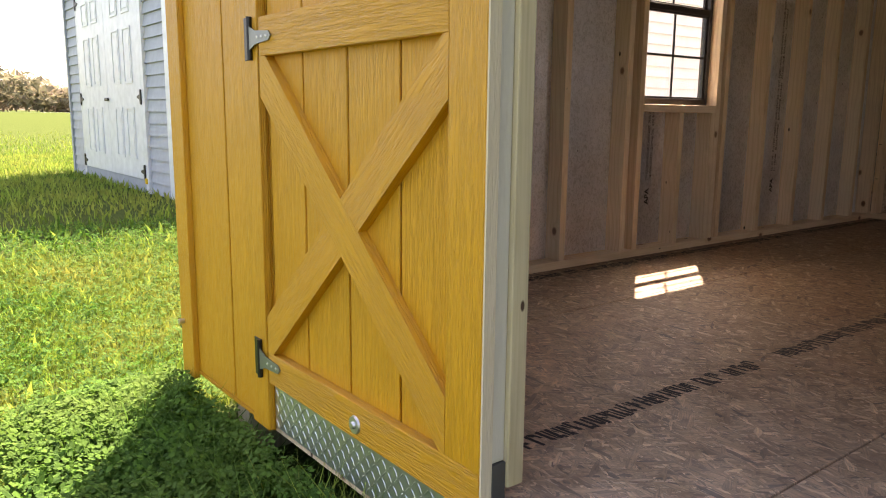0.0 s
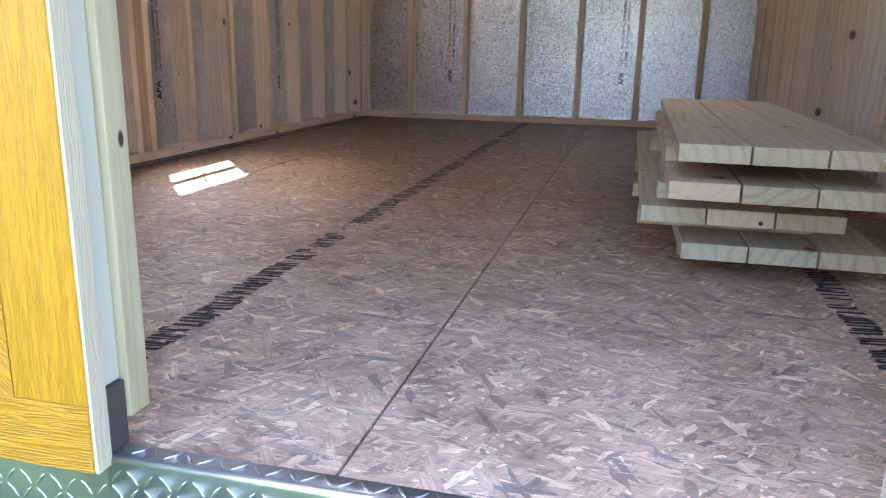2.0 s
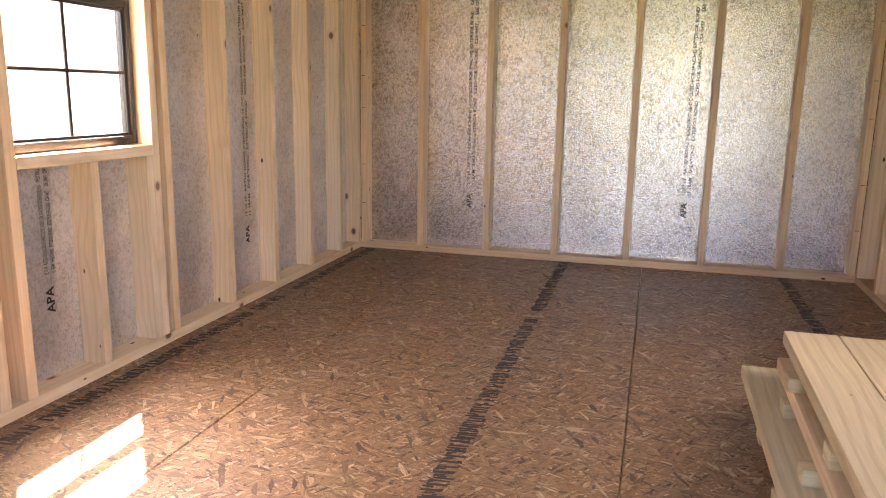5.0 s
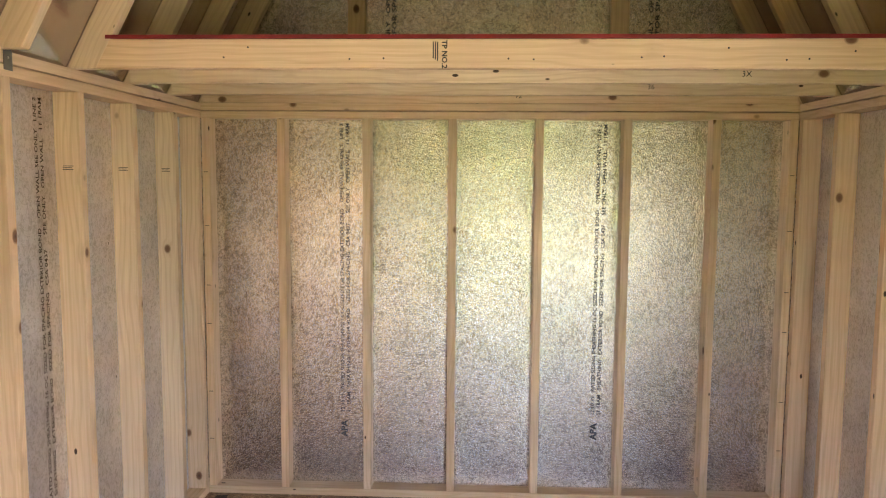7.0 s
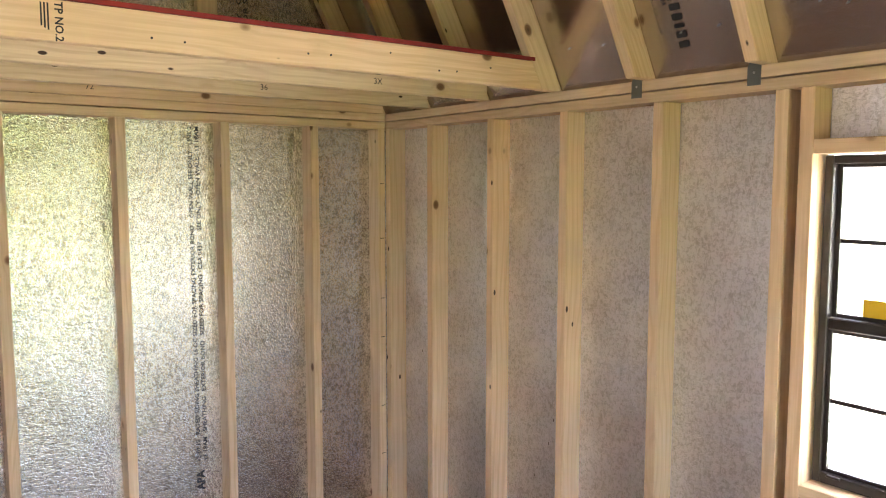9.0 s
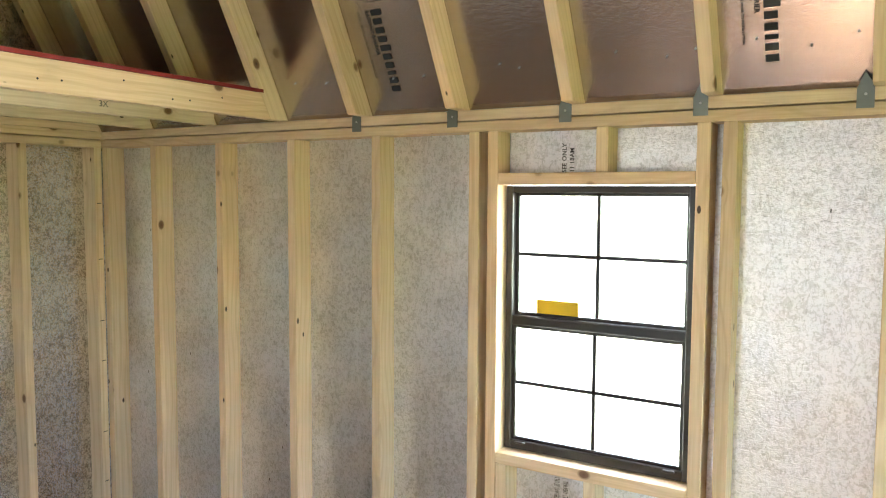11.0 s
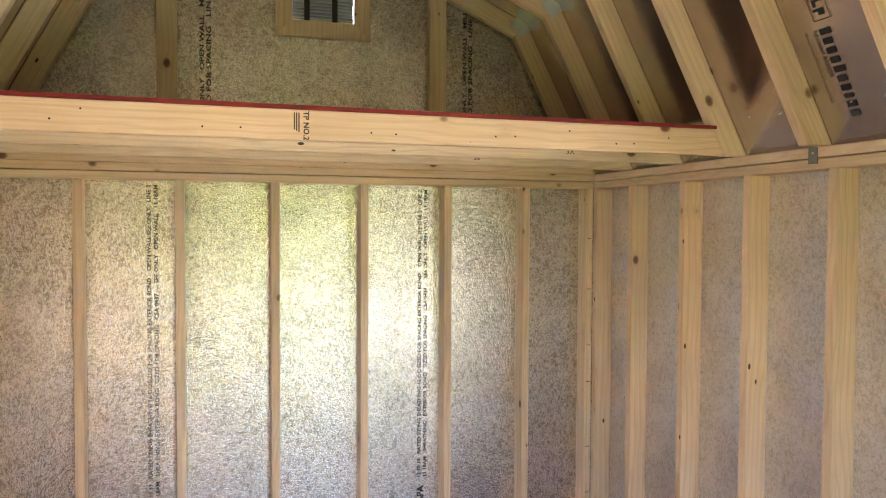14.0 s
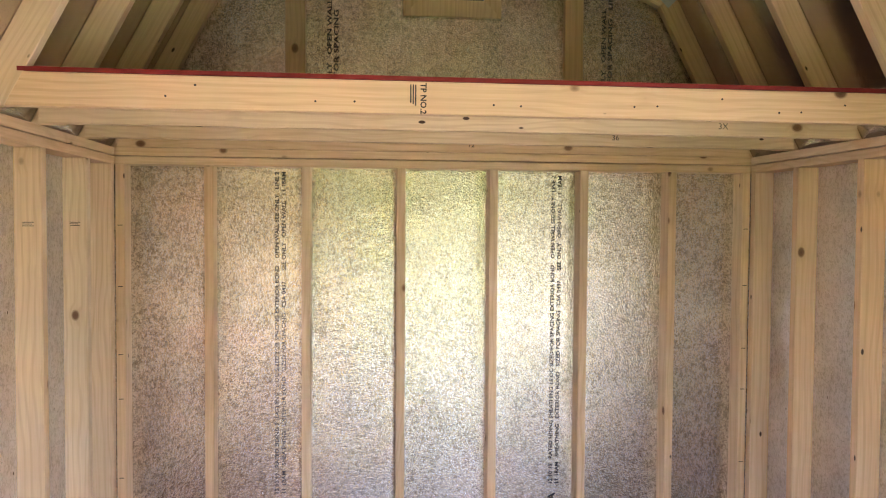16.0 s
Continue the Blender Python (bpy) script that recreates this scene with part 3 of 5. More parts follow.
def window(w_name, x_in, sgn, y0, y1, label, sill=WIN_Z0):
    """Two-sash window with a two by two grid in each sash, set at the outside of the wall."""
    w = thing(w_name, None, label, "window", kind="structure")
    xa = x_in + sgn * 0.055
    xb = x_in + sgn * 0.105
    lo, hi = sorted((xa, xb))
    z0, z1 = sill + 0.003, WIN_Z1 - 0.003
    y0, y1 = y0 + 0.006, y1 - 0.006
    f = 0.022
    for n_, a in (("side_frame", (y0, y0 + f, z0, z1)), ("side_frame", (y1 - f, y1, z0, z1)), ("bottom_frame", (y0 + f, y1 - f, z0, z0 + 0.030)), ("top_frame", (y0 + f, y1 - f, z1 - f, z1))):
        part(n_, box(lo, hi, a[0], a[1], a[2], a[3], 0.002), BRONZE, w)
    zm = 1.238
    part("meeting_rail", box(lo + 0.004, hi - 0.012 if sgn > 0 else hi - 0.004, y0 + f, y1 - f, zm - 0.016, zm + 0.016, 0.003), BRONZE, w)
    xm = x_in + sgn * 0.082
    ym = (y0 + y1) / 2
    for s0, s1, x in ((z0 + 0.030, zm - 0.016, xm - sgn * 0.008), (zm + 0.016, z1 - f, xm + sgn * 0.008)):
        sash = new("sash")
        sash.parent = w
        for a in ((y0 + f, y0 + f + 0.012, s0, s1), (y1 - f - 0.012, y1 - f, s0, s1)):
            part("stile", box(x - 0.008, x + 0.008, *a, 0.001), BRONZE, sash)
        for a in ((y0 + f + 0.012, y1 - f - 0.012, s0, s0 + 0.010), (y0 + f + 0.012, y1 - f - 0.012, s1 - 0.010, s1)):
            part("rail", box(x - 0.008, x + 0.008, *a, 0.001), BRONZE, sash)
        zc = (s0 + s1) / 2
        part("muntin", box(x - 0.004, x + 0.004, ym - 0.006, ym + 0.006, s0 + 0.010, s1 - 0.010, 0.001), BRONZE, sash)
        part("muntin", box(x - 0.0035, x + 0.0035, y0 + f + 0.012, ym - 0.005, zc - 0.006, zc + 0.006, 0.001), BRONZE, sash)
        part("muntin", box(x - 0.0035, x + 0.0035, ym + 0.005, y1 - f - 0.012, zc - 0.006, zc + 0.006, 0.001), BRONZE, sash)
        for a, c in ((y0 + f + 0.012, ym - 0.005), (ym + 0.005, y1 - f - 0.012)):
            for e, g in ((s0 + 0.010, zc - 0.005), (zc + 0.005, s1 - 0.010)):
                p = part("pane", box(x - 0.0014, x + 0.0014, a, c, e, g), GLASS, sash)
                p.visible_shadow = False
    for y in (y0 + 0.06, y1 - 0.06):
        part("latch", box(xa - sgn * 0.004 - 0.006, xa - sgn * 0.004 + 0.006, y - 0.018, y + 0.018, z0 + 0.022, z0 + 0.029, 0.002), BRONZE, w)
    return w


window("window_1", XL, -1, *LW, "dark bronze two-sash window with grids in the stud wall", 0.757)
window("window_2", XR, 1, *RW, "dark bronze two-sash window with grids in the stud wall")
tagged(part("sticker", box(XR + 0.0835, XR + 0.0845, -2.313, -2.168, 1.255, 1.310), STICKER), "yellow paper sticker stuck on the window glass", "sticker")

# front wall with the door opening
DX0, DX1, DTOP = 0.60, 2.311, 1.80
STRIPS = [SHX0 - SK, 0.325, DX0]
for x0, x1 in zip(STRIPS[:-1], STRIPS[1:]):
    part("siding_strip", box(x0 + 0.005, x1 - 0.005, SHY0 - SK, SHY0 - 0.0055, -0.14, 1.90, 0.0015), YELLOW, wall_front)
for x0, x1, z0, z1 in ((SHX0 - SK, DX0, -0.14, 1.90), (DX1 + 0.02, SHX1 + SK, -0.14, 1.90), (DX0, DX1 + 0.02, DTOP, 1.90)):
    part("siding_panel", box(x0, x1, SHY0 - (0.005 if x1 == DX0 else SK), SHY0, z0, z1), YELLOW, wall_front)
gable(wall_front, SHY0 - SK, SHY0)
for par, y0, y1 in ((wall_front, SHY0 - SK - 0.007, SHY0 - SK - 0.0005), (wall_back, SHY1 + SK + 0.0005, SHY1 + SK + 0.007)):
    xs = [SHX0, XK0 - 0.10, XM, 2 * XM - XK0 + 0.10, SHX1]
    for xa, xb in zip(xs[:-1], xs[1:]):
        zt = 1.9016 if par is wall_front else -0.16
        if par is wall_back and xa < VENT[1] and xb > VENT[0]:
            zc_ = VENT[2] - 0.02
            slab_xz([(xa, zt), (xb, zt), (xb, zc_), (xa, zc_)], y0, y1, "siding_panel", YELLOW, par)
        else:
            slab_xz([(xa, zt), (xb, zt), (xb, zroof(xb)), (xa, zroof(xa))], y0, y1, "siding_panel", YELLOW, par)
for x in (0.10, 0.50, 2.37, 2.75):
    upright(x, YF - D / 2, S, Z_PL, S, D, wall_front)
run_x(XL, DX0, YF - D / 2, S / 2, D, S, wall_front, name="bottom_plate")
run_x(DX1 + 0.024, XR, YF - D / 2, S / 2, D, S, wall_front, name="bottom_plate")
run_x(XL, XR, YF - D / 2, DTOP + 0.045, D, 0.08, wall_front, name="door_header")
run_x(XL, XR, YF - D / 2, Z_TOP - 0.02, D, 0.038, wall_front, name="top_plate")
YS = SHY0 - SK          # face of the front siding
lumber("corner_trim", 2.05, 0.105, 0.020, Matrix.Translation((-0.022, YS - 0.010, -0.165)), wall_front, YELLOW)
lumber("corner_trim", 2.05, 0.012, 0.075, Matrix.Translation((SHX0 - SK - 0.0125, YS + 0.0385, -0.165)), wall_front, YELLOW)
lumber("corner_trim", 2.05, 0.09, 0.020, Matrix.Translation((SHX1 + SK - 0.022, YS - 0.010, -0.165)), wall_front, YELLOW)
lumber("door_trim", 1.98, 0.10, 0.020, Matrix.Translation((DX0 - 0.052, YS - 0.010, -0.145)), wall_front, YELLOW)
lumber("door_jamb", 1.80, 0.022, 0.105, Matrix.Translation((DX1 + 0.011, YS + 0.052, 0.0125)), wall_front, JAMB_PRIMER, "white primed jamb")
part("siding_panel", box(SHX0 - 0.01, DX0 - 0.01, YS - 0.004, YS + 0.004, -0.15, -0.1405), YELLOW, wall_front)

# roof
ceiling = thing("ceiling", None, "gambrel roof of pine rafters under foil sheathing", "roof", kind="structure")


def rafter_piece(pts, name, y):
    """A board of profile pts in x, z (its inner edge first), one lumber thickness wide; grain along the inner edge."""
    a, c = Vector((pts[0][0], y, pts[0][1])), Vector((pts[1][0], y, pts[1][1]))
    z = (c - a).normalized()
    m = Matrix((Vector((0, 1, 0)).cross(z), Vector((0, 1, 0)), z)).transposed().to_4x4()
    m.translation = a
    key = (name, tuple(round(v, 3) for p in pts for v in p))
    if key not in LUMBER:
        bm = poly_prism(pts, y - S / 2, y + S / 2)
        bmesh.ops.transform(bm, matrix=m.inverted(), verts=bm.verts)
        bmesh.ops.bevel(bm, geom=bm.edges[:], offset=0.002, segments=1, affect="EDGES")
        LUMBER[key] = mesh_of(bm, name)
    return part(name, LUMBER[key], PINE, ceiling, "", m)


RY = [0.045 - 0.0, -0.325, -0.725, -1.12] + [-1.525 - 0.401 * i for i in range(9)]


def foot(side):
    x = XK0 - (ZK - Z_TOP) / math.tan(radians(62))
    return x if side < 0 else 2 * XM - x


UA = math.atan2(ZR - ZK, XM - XK0)
_h = 0.089 / math.cos((radians(62) - UA) / 2)
KX, KZ = XK0 - _h * math.sin((radians(62) + UA) / 2), ZK + _h * math.cos((radians(62) + UA) / 2)
for y in RY:
    for side, xk in ((-1, XK0), (1, 2 * XM - XK0)):
        fl = lambda p: p if side < 0 else (2 * XM - p[0], p[1])
        xf = foot(-1)
        rafter_piece([fl(p) for p in ((xf, Z_TOP), (XK0, ZK), (KX, KZ), (xf - 0.089 / math.sin(radians(62)), Z_TOP))], "rafter", y)
        rafter_piece([fl(p) for p in ((XK0 + 0.001, ZK + 0.0005), (XM - 0.0005, ZR), (XM - 0.0005, ZR + 0.089 / math.cos(UA)), (KX + 0.001, KZ + 0.0005))], "upper_rafter", y)
        for s in (-1, 1):
            bm = box(-0.045, 0.045, -0.0006, 0.0006, -0.04, 0.04)
            part("gusset_plate", bm, GALV, ceiling, "", Matrix.Translation((xk + side * 0.035, y + s * (S / 2 + 0.0007), ZK + 0.055)) @ Matrix.Rotation(side * radians(45), 4, "Y"))


def roof_slab(pa, pb, name):
    """Sheathing between two lines, pa and pb in x, z, 12 mm thick; in sheets along y."""
    a, c = Vector((pa[0], 0, pa[1])), Vector((pb[0], 0, pb[1]))
    nrm = (c - a).normalized().cross(Vector((0, 1, 0)))
    if nrm.z < 0:
        nrm.negate()
    ys = [SHY0 - 0.10, -3.56, -1.125, SHY1 + 0.10]
    for y0, y1 in zip(ys[:-1], ys[1:]):
        bm = bmesh.new()
        add = [bm.verts.new(p + nrm * h + Vector((0, y, 0))) for h in (0, 0.012) for p, y in ((a, y0 + 0.001), (c, y0 + 0.001), (c, y1 - 0.001), (a, y1 - 0.001))]
        for f in ((0, 1, 2, 3), (7, 6, 5, 4), (0, 4, 5, 1), (1, 5, 6, 2), (2, 6, 7, 3), (3, 7, 4, 0)):
            bm.faces.new([add[i] for i in f])
        bmesh.ops.recalc_face_normals(bm, faces=bm.faces)
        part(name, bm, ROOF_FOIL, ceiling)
        bm = bmesh.new()
        add = [bm.verts.new(p + nrm * h + Vector((0, y, 0))) for h in (0.013, 0.02) for p, y in ((a, y0), (c, y0), (c, y1), (a, y1))]
        for f in ((0, 1, 2, 3), (7, 6, 5, 4), (0, 4, 5, 1), (1, 5, 6, 2), (2, 6, 7, 3), (3, 7, 4, 0)):
            bm.faces.new([add[i] for i in f])
        bmesh.ops.recalc_face_normals(bm, faces=bm.faces)
        part("shingle_layer", bm, SHINGLE, ceiling)


co, si = math.cos(radians(62)), math.sin(radians(62))
ua = math.atan2(ZR - ZK, XM - XK0)
for side in (-1, 1):
    fx = lambda x: x if side < 0 else 2 * XM - x
    o = 0.090
    # knuckle of the outer faces
    kx, kz = XK0 - o * math.sin((radians(62) + ua) / 2) / math.cos((radians(62) - ua) / 2), ZK + o * math.cos((radians(62) + ua) / 2) / math.cos((radians(62) - ua) / 2)
    z_eave = Z_TOP + 0.003
    x_eave = kx - (kz - z_eave) / math.tan(radians(62))
    roof_slab((fx(x_eave), z_eave), (fx(kx), kz), "roof_sheet")
    roof_slab((fx(kx), kz), (XM, ZR + o / math.cos(ua)), "roof_sheet")
    eave = sorted((fx(x_eave - 0.004), fx(SHX0 - SK - 0.075)))
    part("eave_board", box(eave[0], eave[1], SHY0 - 0.10, SHY1 + 0.10, Z_TOP + 0.022, Z_TOP + 0.034), PINE, ceiling)

# ties between rafters and plates
for side, x in ((-1, XL), (1, XR)):
    for y in RY[4:]:
        bm = bmesh.new()
        s = side
        outl = [(0, 0), (0.040, 0), (0.040, 0.050), (0.030, 0.075), (0.022, 0.092), (0.0, 0.055)]
        a = [bm.verts.new((-s * 0.0005, p, q)) for p, q in outl]
        c = [bm.verts.new((-s * 0.0020, p, q)) for p, q in outl]
        bm.faces.new(a), bm.faces.new(c[::-1])
        for i in range(len(outl)):
            bm.faces.new((a[i], a[i - 1], c[i - 1], c[i]))
        bmesh.ops.recalc_face_normals(bm, faces=bm.faces)
        tie = part("rafter_tie", bm, STEEL_DARK, None, "", Matrix.Translation((x - s * 0.001, y + S / 2 - 0.004, 1.876)))
        tagged(tie, "galvanised steel tie nailed over the top plate", "bracket", "rafter ties")
        part("nail_head", cyl(0.004, 0.003, 0, 0.002, 10), ZINC, tie, "", Matrix.Translation((-s * 0.002, 0.02, 0.035)) @ Matrix.Rotation(-s * radians(90), 4, "Y"))

# loft
loft = thing("loft", None, "storage loft of pine joists with a red-edged board deck", "loft", kind="structure")
run_x(0.055, 2 * XM - 0.055, -1.119, Z_TOP + 0.048, S, 0.093, loft, name="front_beam")
for y in (-0.745, -0.345, 0.02):
    run_x(0.03, 2 * XM - 0.03, y, Z_TOP + 0.045, S, 0.088, loft, name="loft_joist")
part("loft_deck", box(0.13, 2 * XM - 0.13, -1.135, SHY1 - 0.004, Z_TOP + 0.0955, Z_TOP + 0.107), OSB, loft)
part("deck_edge", box(0.13, 2 * XM - 0.13, -1.140, -1.1355, Z_TOP + 0.0955, Z_TOP + 0.108), RED, loft, "red painted deck edge")

# gable vent
vent = thing("gable_vent", None, "louvred vent in a mitred pine frame on the foil gable", "vent")
vx0, vx1, vz0, vz1 = VENT
fw = 0.075
for pts in ([(vx0 - fw, vz0 - fw), (vx1 + fw, vz0 - fw), (vx1, vz0), (vx0, vz0)], [(vx0 - fw, vz1 + fw), (vx0, vz1), (vx1, vz1), (vx1 + fw, vz1 + fw)],
            [(vx0 - fw, vz0 - fw), (vx0, vz0), (vx0, vz1), (vx0 - fw, vz1 + fw)], [(vx1 + fw, vz0 - fw), (vx1 + fw, vz1 + fw), (vx1, vz1), (vx1, vz0)]):
    part("frame_board", poly_prism(pts, SHY1 - 0.019, SHY1 - 0.0005), PINE, vent)
for i in range(9):
    z = vz0 + 0.008 + i * 0.0155
    part("louvre", box(vx0 + 0.001, vx1 - 0.001, -0.010, 0.010, -0.0022, 0.0022), RUBBER, vent, "", Matrix.Translation((0, SHY1 + 0.018, z)) @ Matrix.Rotation(radians(-38), 4, "X"))
for x in (vx0 + 0.07, vx0 + 0.20):
    part("mullion", box(x - 0.013, x + 0.013, SHY1 + 0.001, SHY1 + 0.006, vz0, vz1), BRONZE, vent)

# ---- double door ----
door = thing("door_1", None, "closed yellow barn door leaf with a cross of raised boards", "door", kind="structure")
LX0, LX1 = DX0 + 0.020, 1.468
YD = YS - 0.001
part("leaf_panel", box(LX0, LX1 - 0.025, YD + 0.0065, YD + SK, -0.008, 1.79), YELLOW, door)
STRIPS = [LX0 - 0.004, 0.80, 0.998, 1.193, LX1 - 0.021]
for x0, x1 in zip(STRIPS[:-1], STRIPS[1:]):
    part("panel_strip", box(x0 + 0.004, x1 - 0.004, YD, YD + 0.006, -0.008, 1.79, 0.0015), YELLOW, door)
T = 0.024


def door_board(p0, p1, wide, name, parent, proud=0.0, thick=T):
    """A flat board on the leaf from p0 to p1 (x, z of its middle line)."""
    a, c = Vector((p0[0], 0, p0[1])), Vector((p1[0], 0, p1[1]))
    d = c - a
    z = d.normalized()
    xv = Vector((0, 1, 0)).cross(z)
    m = Matrix((xv, Vector((0, 1, 0)), z)).transposed().to_4x4()
    m.translation = (p0[0], YD - thick / 2 - 0.0003 - proud, p0[1])
    return lumber(name, d.length, wide, thick, m, parent, YELLOW, "", 0.0015)


door_board((LX0, 0.0405), (LX1, 0.0405), 0.083, "bottom_rail", door)
door_board((LX0, 0.877), (1.369, 0.877), 0.092, "middle_rail", door)
door_board((LX0, 1.745), (LX1, 1.745), 0.09, "top_rail", door)
door_board((1.419, 0.0825), (1.419, 1.699), 0.098, "stile", door)


def cross_board(p0, p1, wide, x0, x1, z0, z1, y0, y1, cut=None):
    """A slanting board clipped square to the panel it crosses."""
    a, c = Vector((p0[0], 0, p0[1])), Vector((p1[0], 0, p1[1]))
    z = (c - a).normalized()
    xv = Vector((0, 1, 0)).cross(z)
    bm = bmesh.new()
    e = 0.2
    pts = [a - z * e - xv * wide / 2, c + z * e - xv * wide / 2, c + z * e + xv * wide / 2, a - z * e + xv * wide / 2]
    lo = [bm.verts.new((p.x, y0, p.z)) for p in pts]
    hi = [bm.verts.new((p.x, y1, p.z)) for p in pts]
    bm.faces.new(lo), bm.faces.new(hi[::-1])
    for i in range(4):
        bm.faces.new((lo[i - 1], lo[i], hi[i], hi[i - 1]))
    planes = [((x0, 0, 0), (-1, 0, 0)), ((x1, 0, 0), (1, 0, 0)), ((0, 0, z0), (0, 0, -1)), ((0, 0, z1), (0, 0, 1))]
    if cut:
        planes.append(cut)
    for co_, no in planes:
        g = bm.verts[:] + bm.edges[:] + bm.faces[:]
        r = bmesh.ops.bisect_plane(bm, geom=g, plane_co=co_, plane_no=no, clear_outer=True)
        bmesh.ops.contextual_create(bm, geom=[x for x in r["geom_cut"] if isinstance(x, bmesh.types.BMEdge)])
    bmesh.ops.recalc_face_normals(bm, faces=bm.faces)
    # own axis: grain along the board
    q = Matrix((xv, Vector((0, 1, 0)), z)).transposed().to_4x4()
    q.translation = a
    bmesh.ops.transform(bm, matrix=q.inverted(), verts=bm.verts)
    return part("cross_board", bm, YELLOW, door, "", q)


PX0, PX1, PZ0, PZ1 = LX0 + 0.001, 1.3695, 0.0825, 0.8305
pa, pb = (PX0 + 0.012, PZ1 - 0.045), (PX1 - 0.012, PZ0 + 0.060)
qa, qb = (PX0 + 0.012, PZ0 + 0.045), (PX1 - 0.012, PZ1 - 0.058)
ya, yb = YD - T - 0.0003, YD - 0.0003
cross_board(pa, pb, 0.092, PX0, PX1, PZ0, PZ1, ya, yb)
zd = (Vector((pb[0], 0, pb[1])) - Vector((pa[0], 0, pa[1]))).normalized()
nd = Vector((0, 1, 0)).cross(zd)
mid = Vector(((pa[0] + pb[0]) / 2, 0, (pa[1] + pb[1]) / 2))
for s in (-1, 1):
    far = mid + nd * s * 0.0465
    cross_board(qa, qb, 0.092, PX0, PX1, PZ0, PZ1, ya, yb, (tuple(far), tuple(-nd * s)))
bolt = part("bolt_head", cyl(0.021, 0.019, 0, 0.005, 20), ZINC, door, "zinc bolt and washer", Matrix.Translation((1.056, YD - T - 0.0005, 0.033)) @ Matrix.Rotation(radians(90), 4, "X"))
part("bolt_core", cyl(0.009, 0.006, 0.005, 0.010, 14), ZINC, bolt)
# strap hinges
for z in (0.052, 0.876, 1.70):
    hg = part("hinge_plate", box(-0.016, 0.016, -0.004, 0, -0.052, 0.052, 0.001), BLACK, door, "black steel strap hinge", Matrix.Translation((DX0 - 0.052, YS - 0.0204, z)))
    part("knuckle", cyl(0.007, 0.007, -0.052, 0.052), BLACK, hg, "", Matrix.Translation((0.020, -0.006, 0)))
    bm = bmesh.new()
    outl = [(0.022, -0.030), (0.060, -0.016), (0.135, -0.011), (0.146, 0.0), (0.135, 0.011), (0.060, 0.016), (0.022, 0.030)]
    a = [bm.verts.new((p, -0.0095, q)) for p, q in outl]
    c = [bm.verts.new((p, -0.0062, q)) for p, q in outl]
    bm.faces.new(a), bm.faces.new(c[::-1])
    for i in range(len(outl)):
        bm.faces.new((a[i], a[i - 1], c[i - 1], c[i]))
    bmesh.ops.recalc_face_normals(bm, faces=bm.faces)
    part("strap", bm, STEEL_DARK, hg, "dull zinc strap")
    for p in (0.075, 0.100, 0.125):
        part("screw_head", cyl(0.004, 0.003, 0, 0.002, 10), ZINC, hg, "", Matrix.Translation((p, -0.0095, 0)) @ Matrix.Rotation(radians(90), 4, "X"))
# meeting edge: primed frame, astragal and its metal foot
lumber("leaf_frame", 1.70, 0.026, 0.031, Matrix.Translation((LX1 - 0.0125, YD + 0.0175, 0.095)), door, WHITE_TRIM, "white primed leaf frame")
part("edge_strip", box(LX1 + 0.0003, LX1 + 0.0045, YD - T + 0.001, YD + 0.0015, 0.0, 1.78), CUT_EDGE, door, "raw grey board edge")
lumber("astragal", 1.715, 0.048, 0.037, Matrix.Translation((LX1 - 0.013, YD + 0.0525, 0.045)), door, TREATED, "bare pine stop board")
part("corner_plate", box(LX1 - 0.010, LX1 + 0.0055, YD + 0.0022, YD + 0.0335, 0.0125, 0.094, 0.001), RUBBER, door, "dark grey metal corner")
for z in (0.3, 0.9, 1.5):
    part("frame_rail", box(LX0 + 0.01, LX1 - 0.04, YD + SK + 0.001, YD + SK + 0.038, z, z + 0.085), PINE, door)

# the other leaf, swung right back beside the wall
leaf = thing("door_2", Matrix.Translation((DX1 + 0.036, YS - 0.022, 0)) @ Matrix.Rotation(radians(-166), 4, "Z") @ Matrix.Translation((-0.84, 0, 0)), "open barn door leaf showing its raw board back", "door", kind="structure")
part("leaf_panel", box(0, 0.835, 0.002, 0.014, -0.005, 1.78), YELLOW, leaf)
part("leaf_back", box(0.0, 0.835, 0.0145, 0.018, -0.005, 1.78), RAW_BACK, leaf, "raw tan board back")
for z in (0.16, 0.9, 1.66):
    part("hinge_knuckle", cyl(0.0065, 0.0065, -0.055, 0.055, 16), BLACK, wall_front, "black hinge knuckle", Matrix.Translation((DX1 + 0.026, YS - 0.012, z - 0.055)))

# tread plate over the sill
tread = thing("tread_plate", None, "galvanised diamond tread plate folded over the door sill", "sill plate")


def lozenge(bm, u, v, ang, place):
    L_, W_, H_ = 0.0118, 0.0021, 0.0011
    ca, sa = math.cos(ang), math.sin(ang)
    ring = [(-L_, 0), (-L_ * 0.4, -W_), (L_ * 0.4, -W_), (L_, 0), (L_ * 0.4, W_), (-L_ * 0.4, W_)]
    base = [bm.verts.new(place(u + a * ca - c * sa, v + a * sa + c * ca, 0)) for a, c in ring]
    top = [bm.verts.new(place(u + (a * ca - c * sa) * 0.62, v + (a * sa + c * ca) * 0.62, H_)) for a, c in ring]
    bm.faces.new(top)
    for i in range(6):
        bm.faces.new((base[i - 1], base[i], top[i], top[i - 1]))


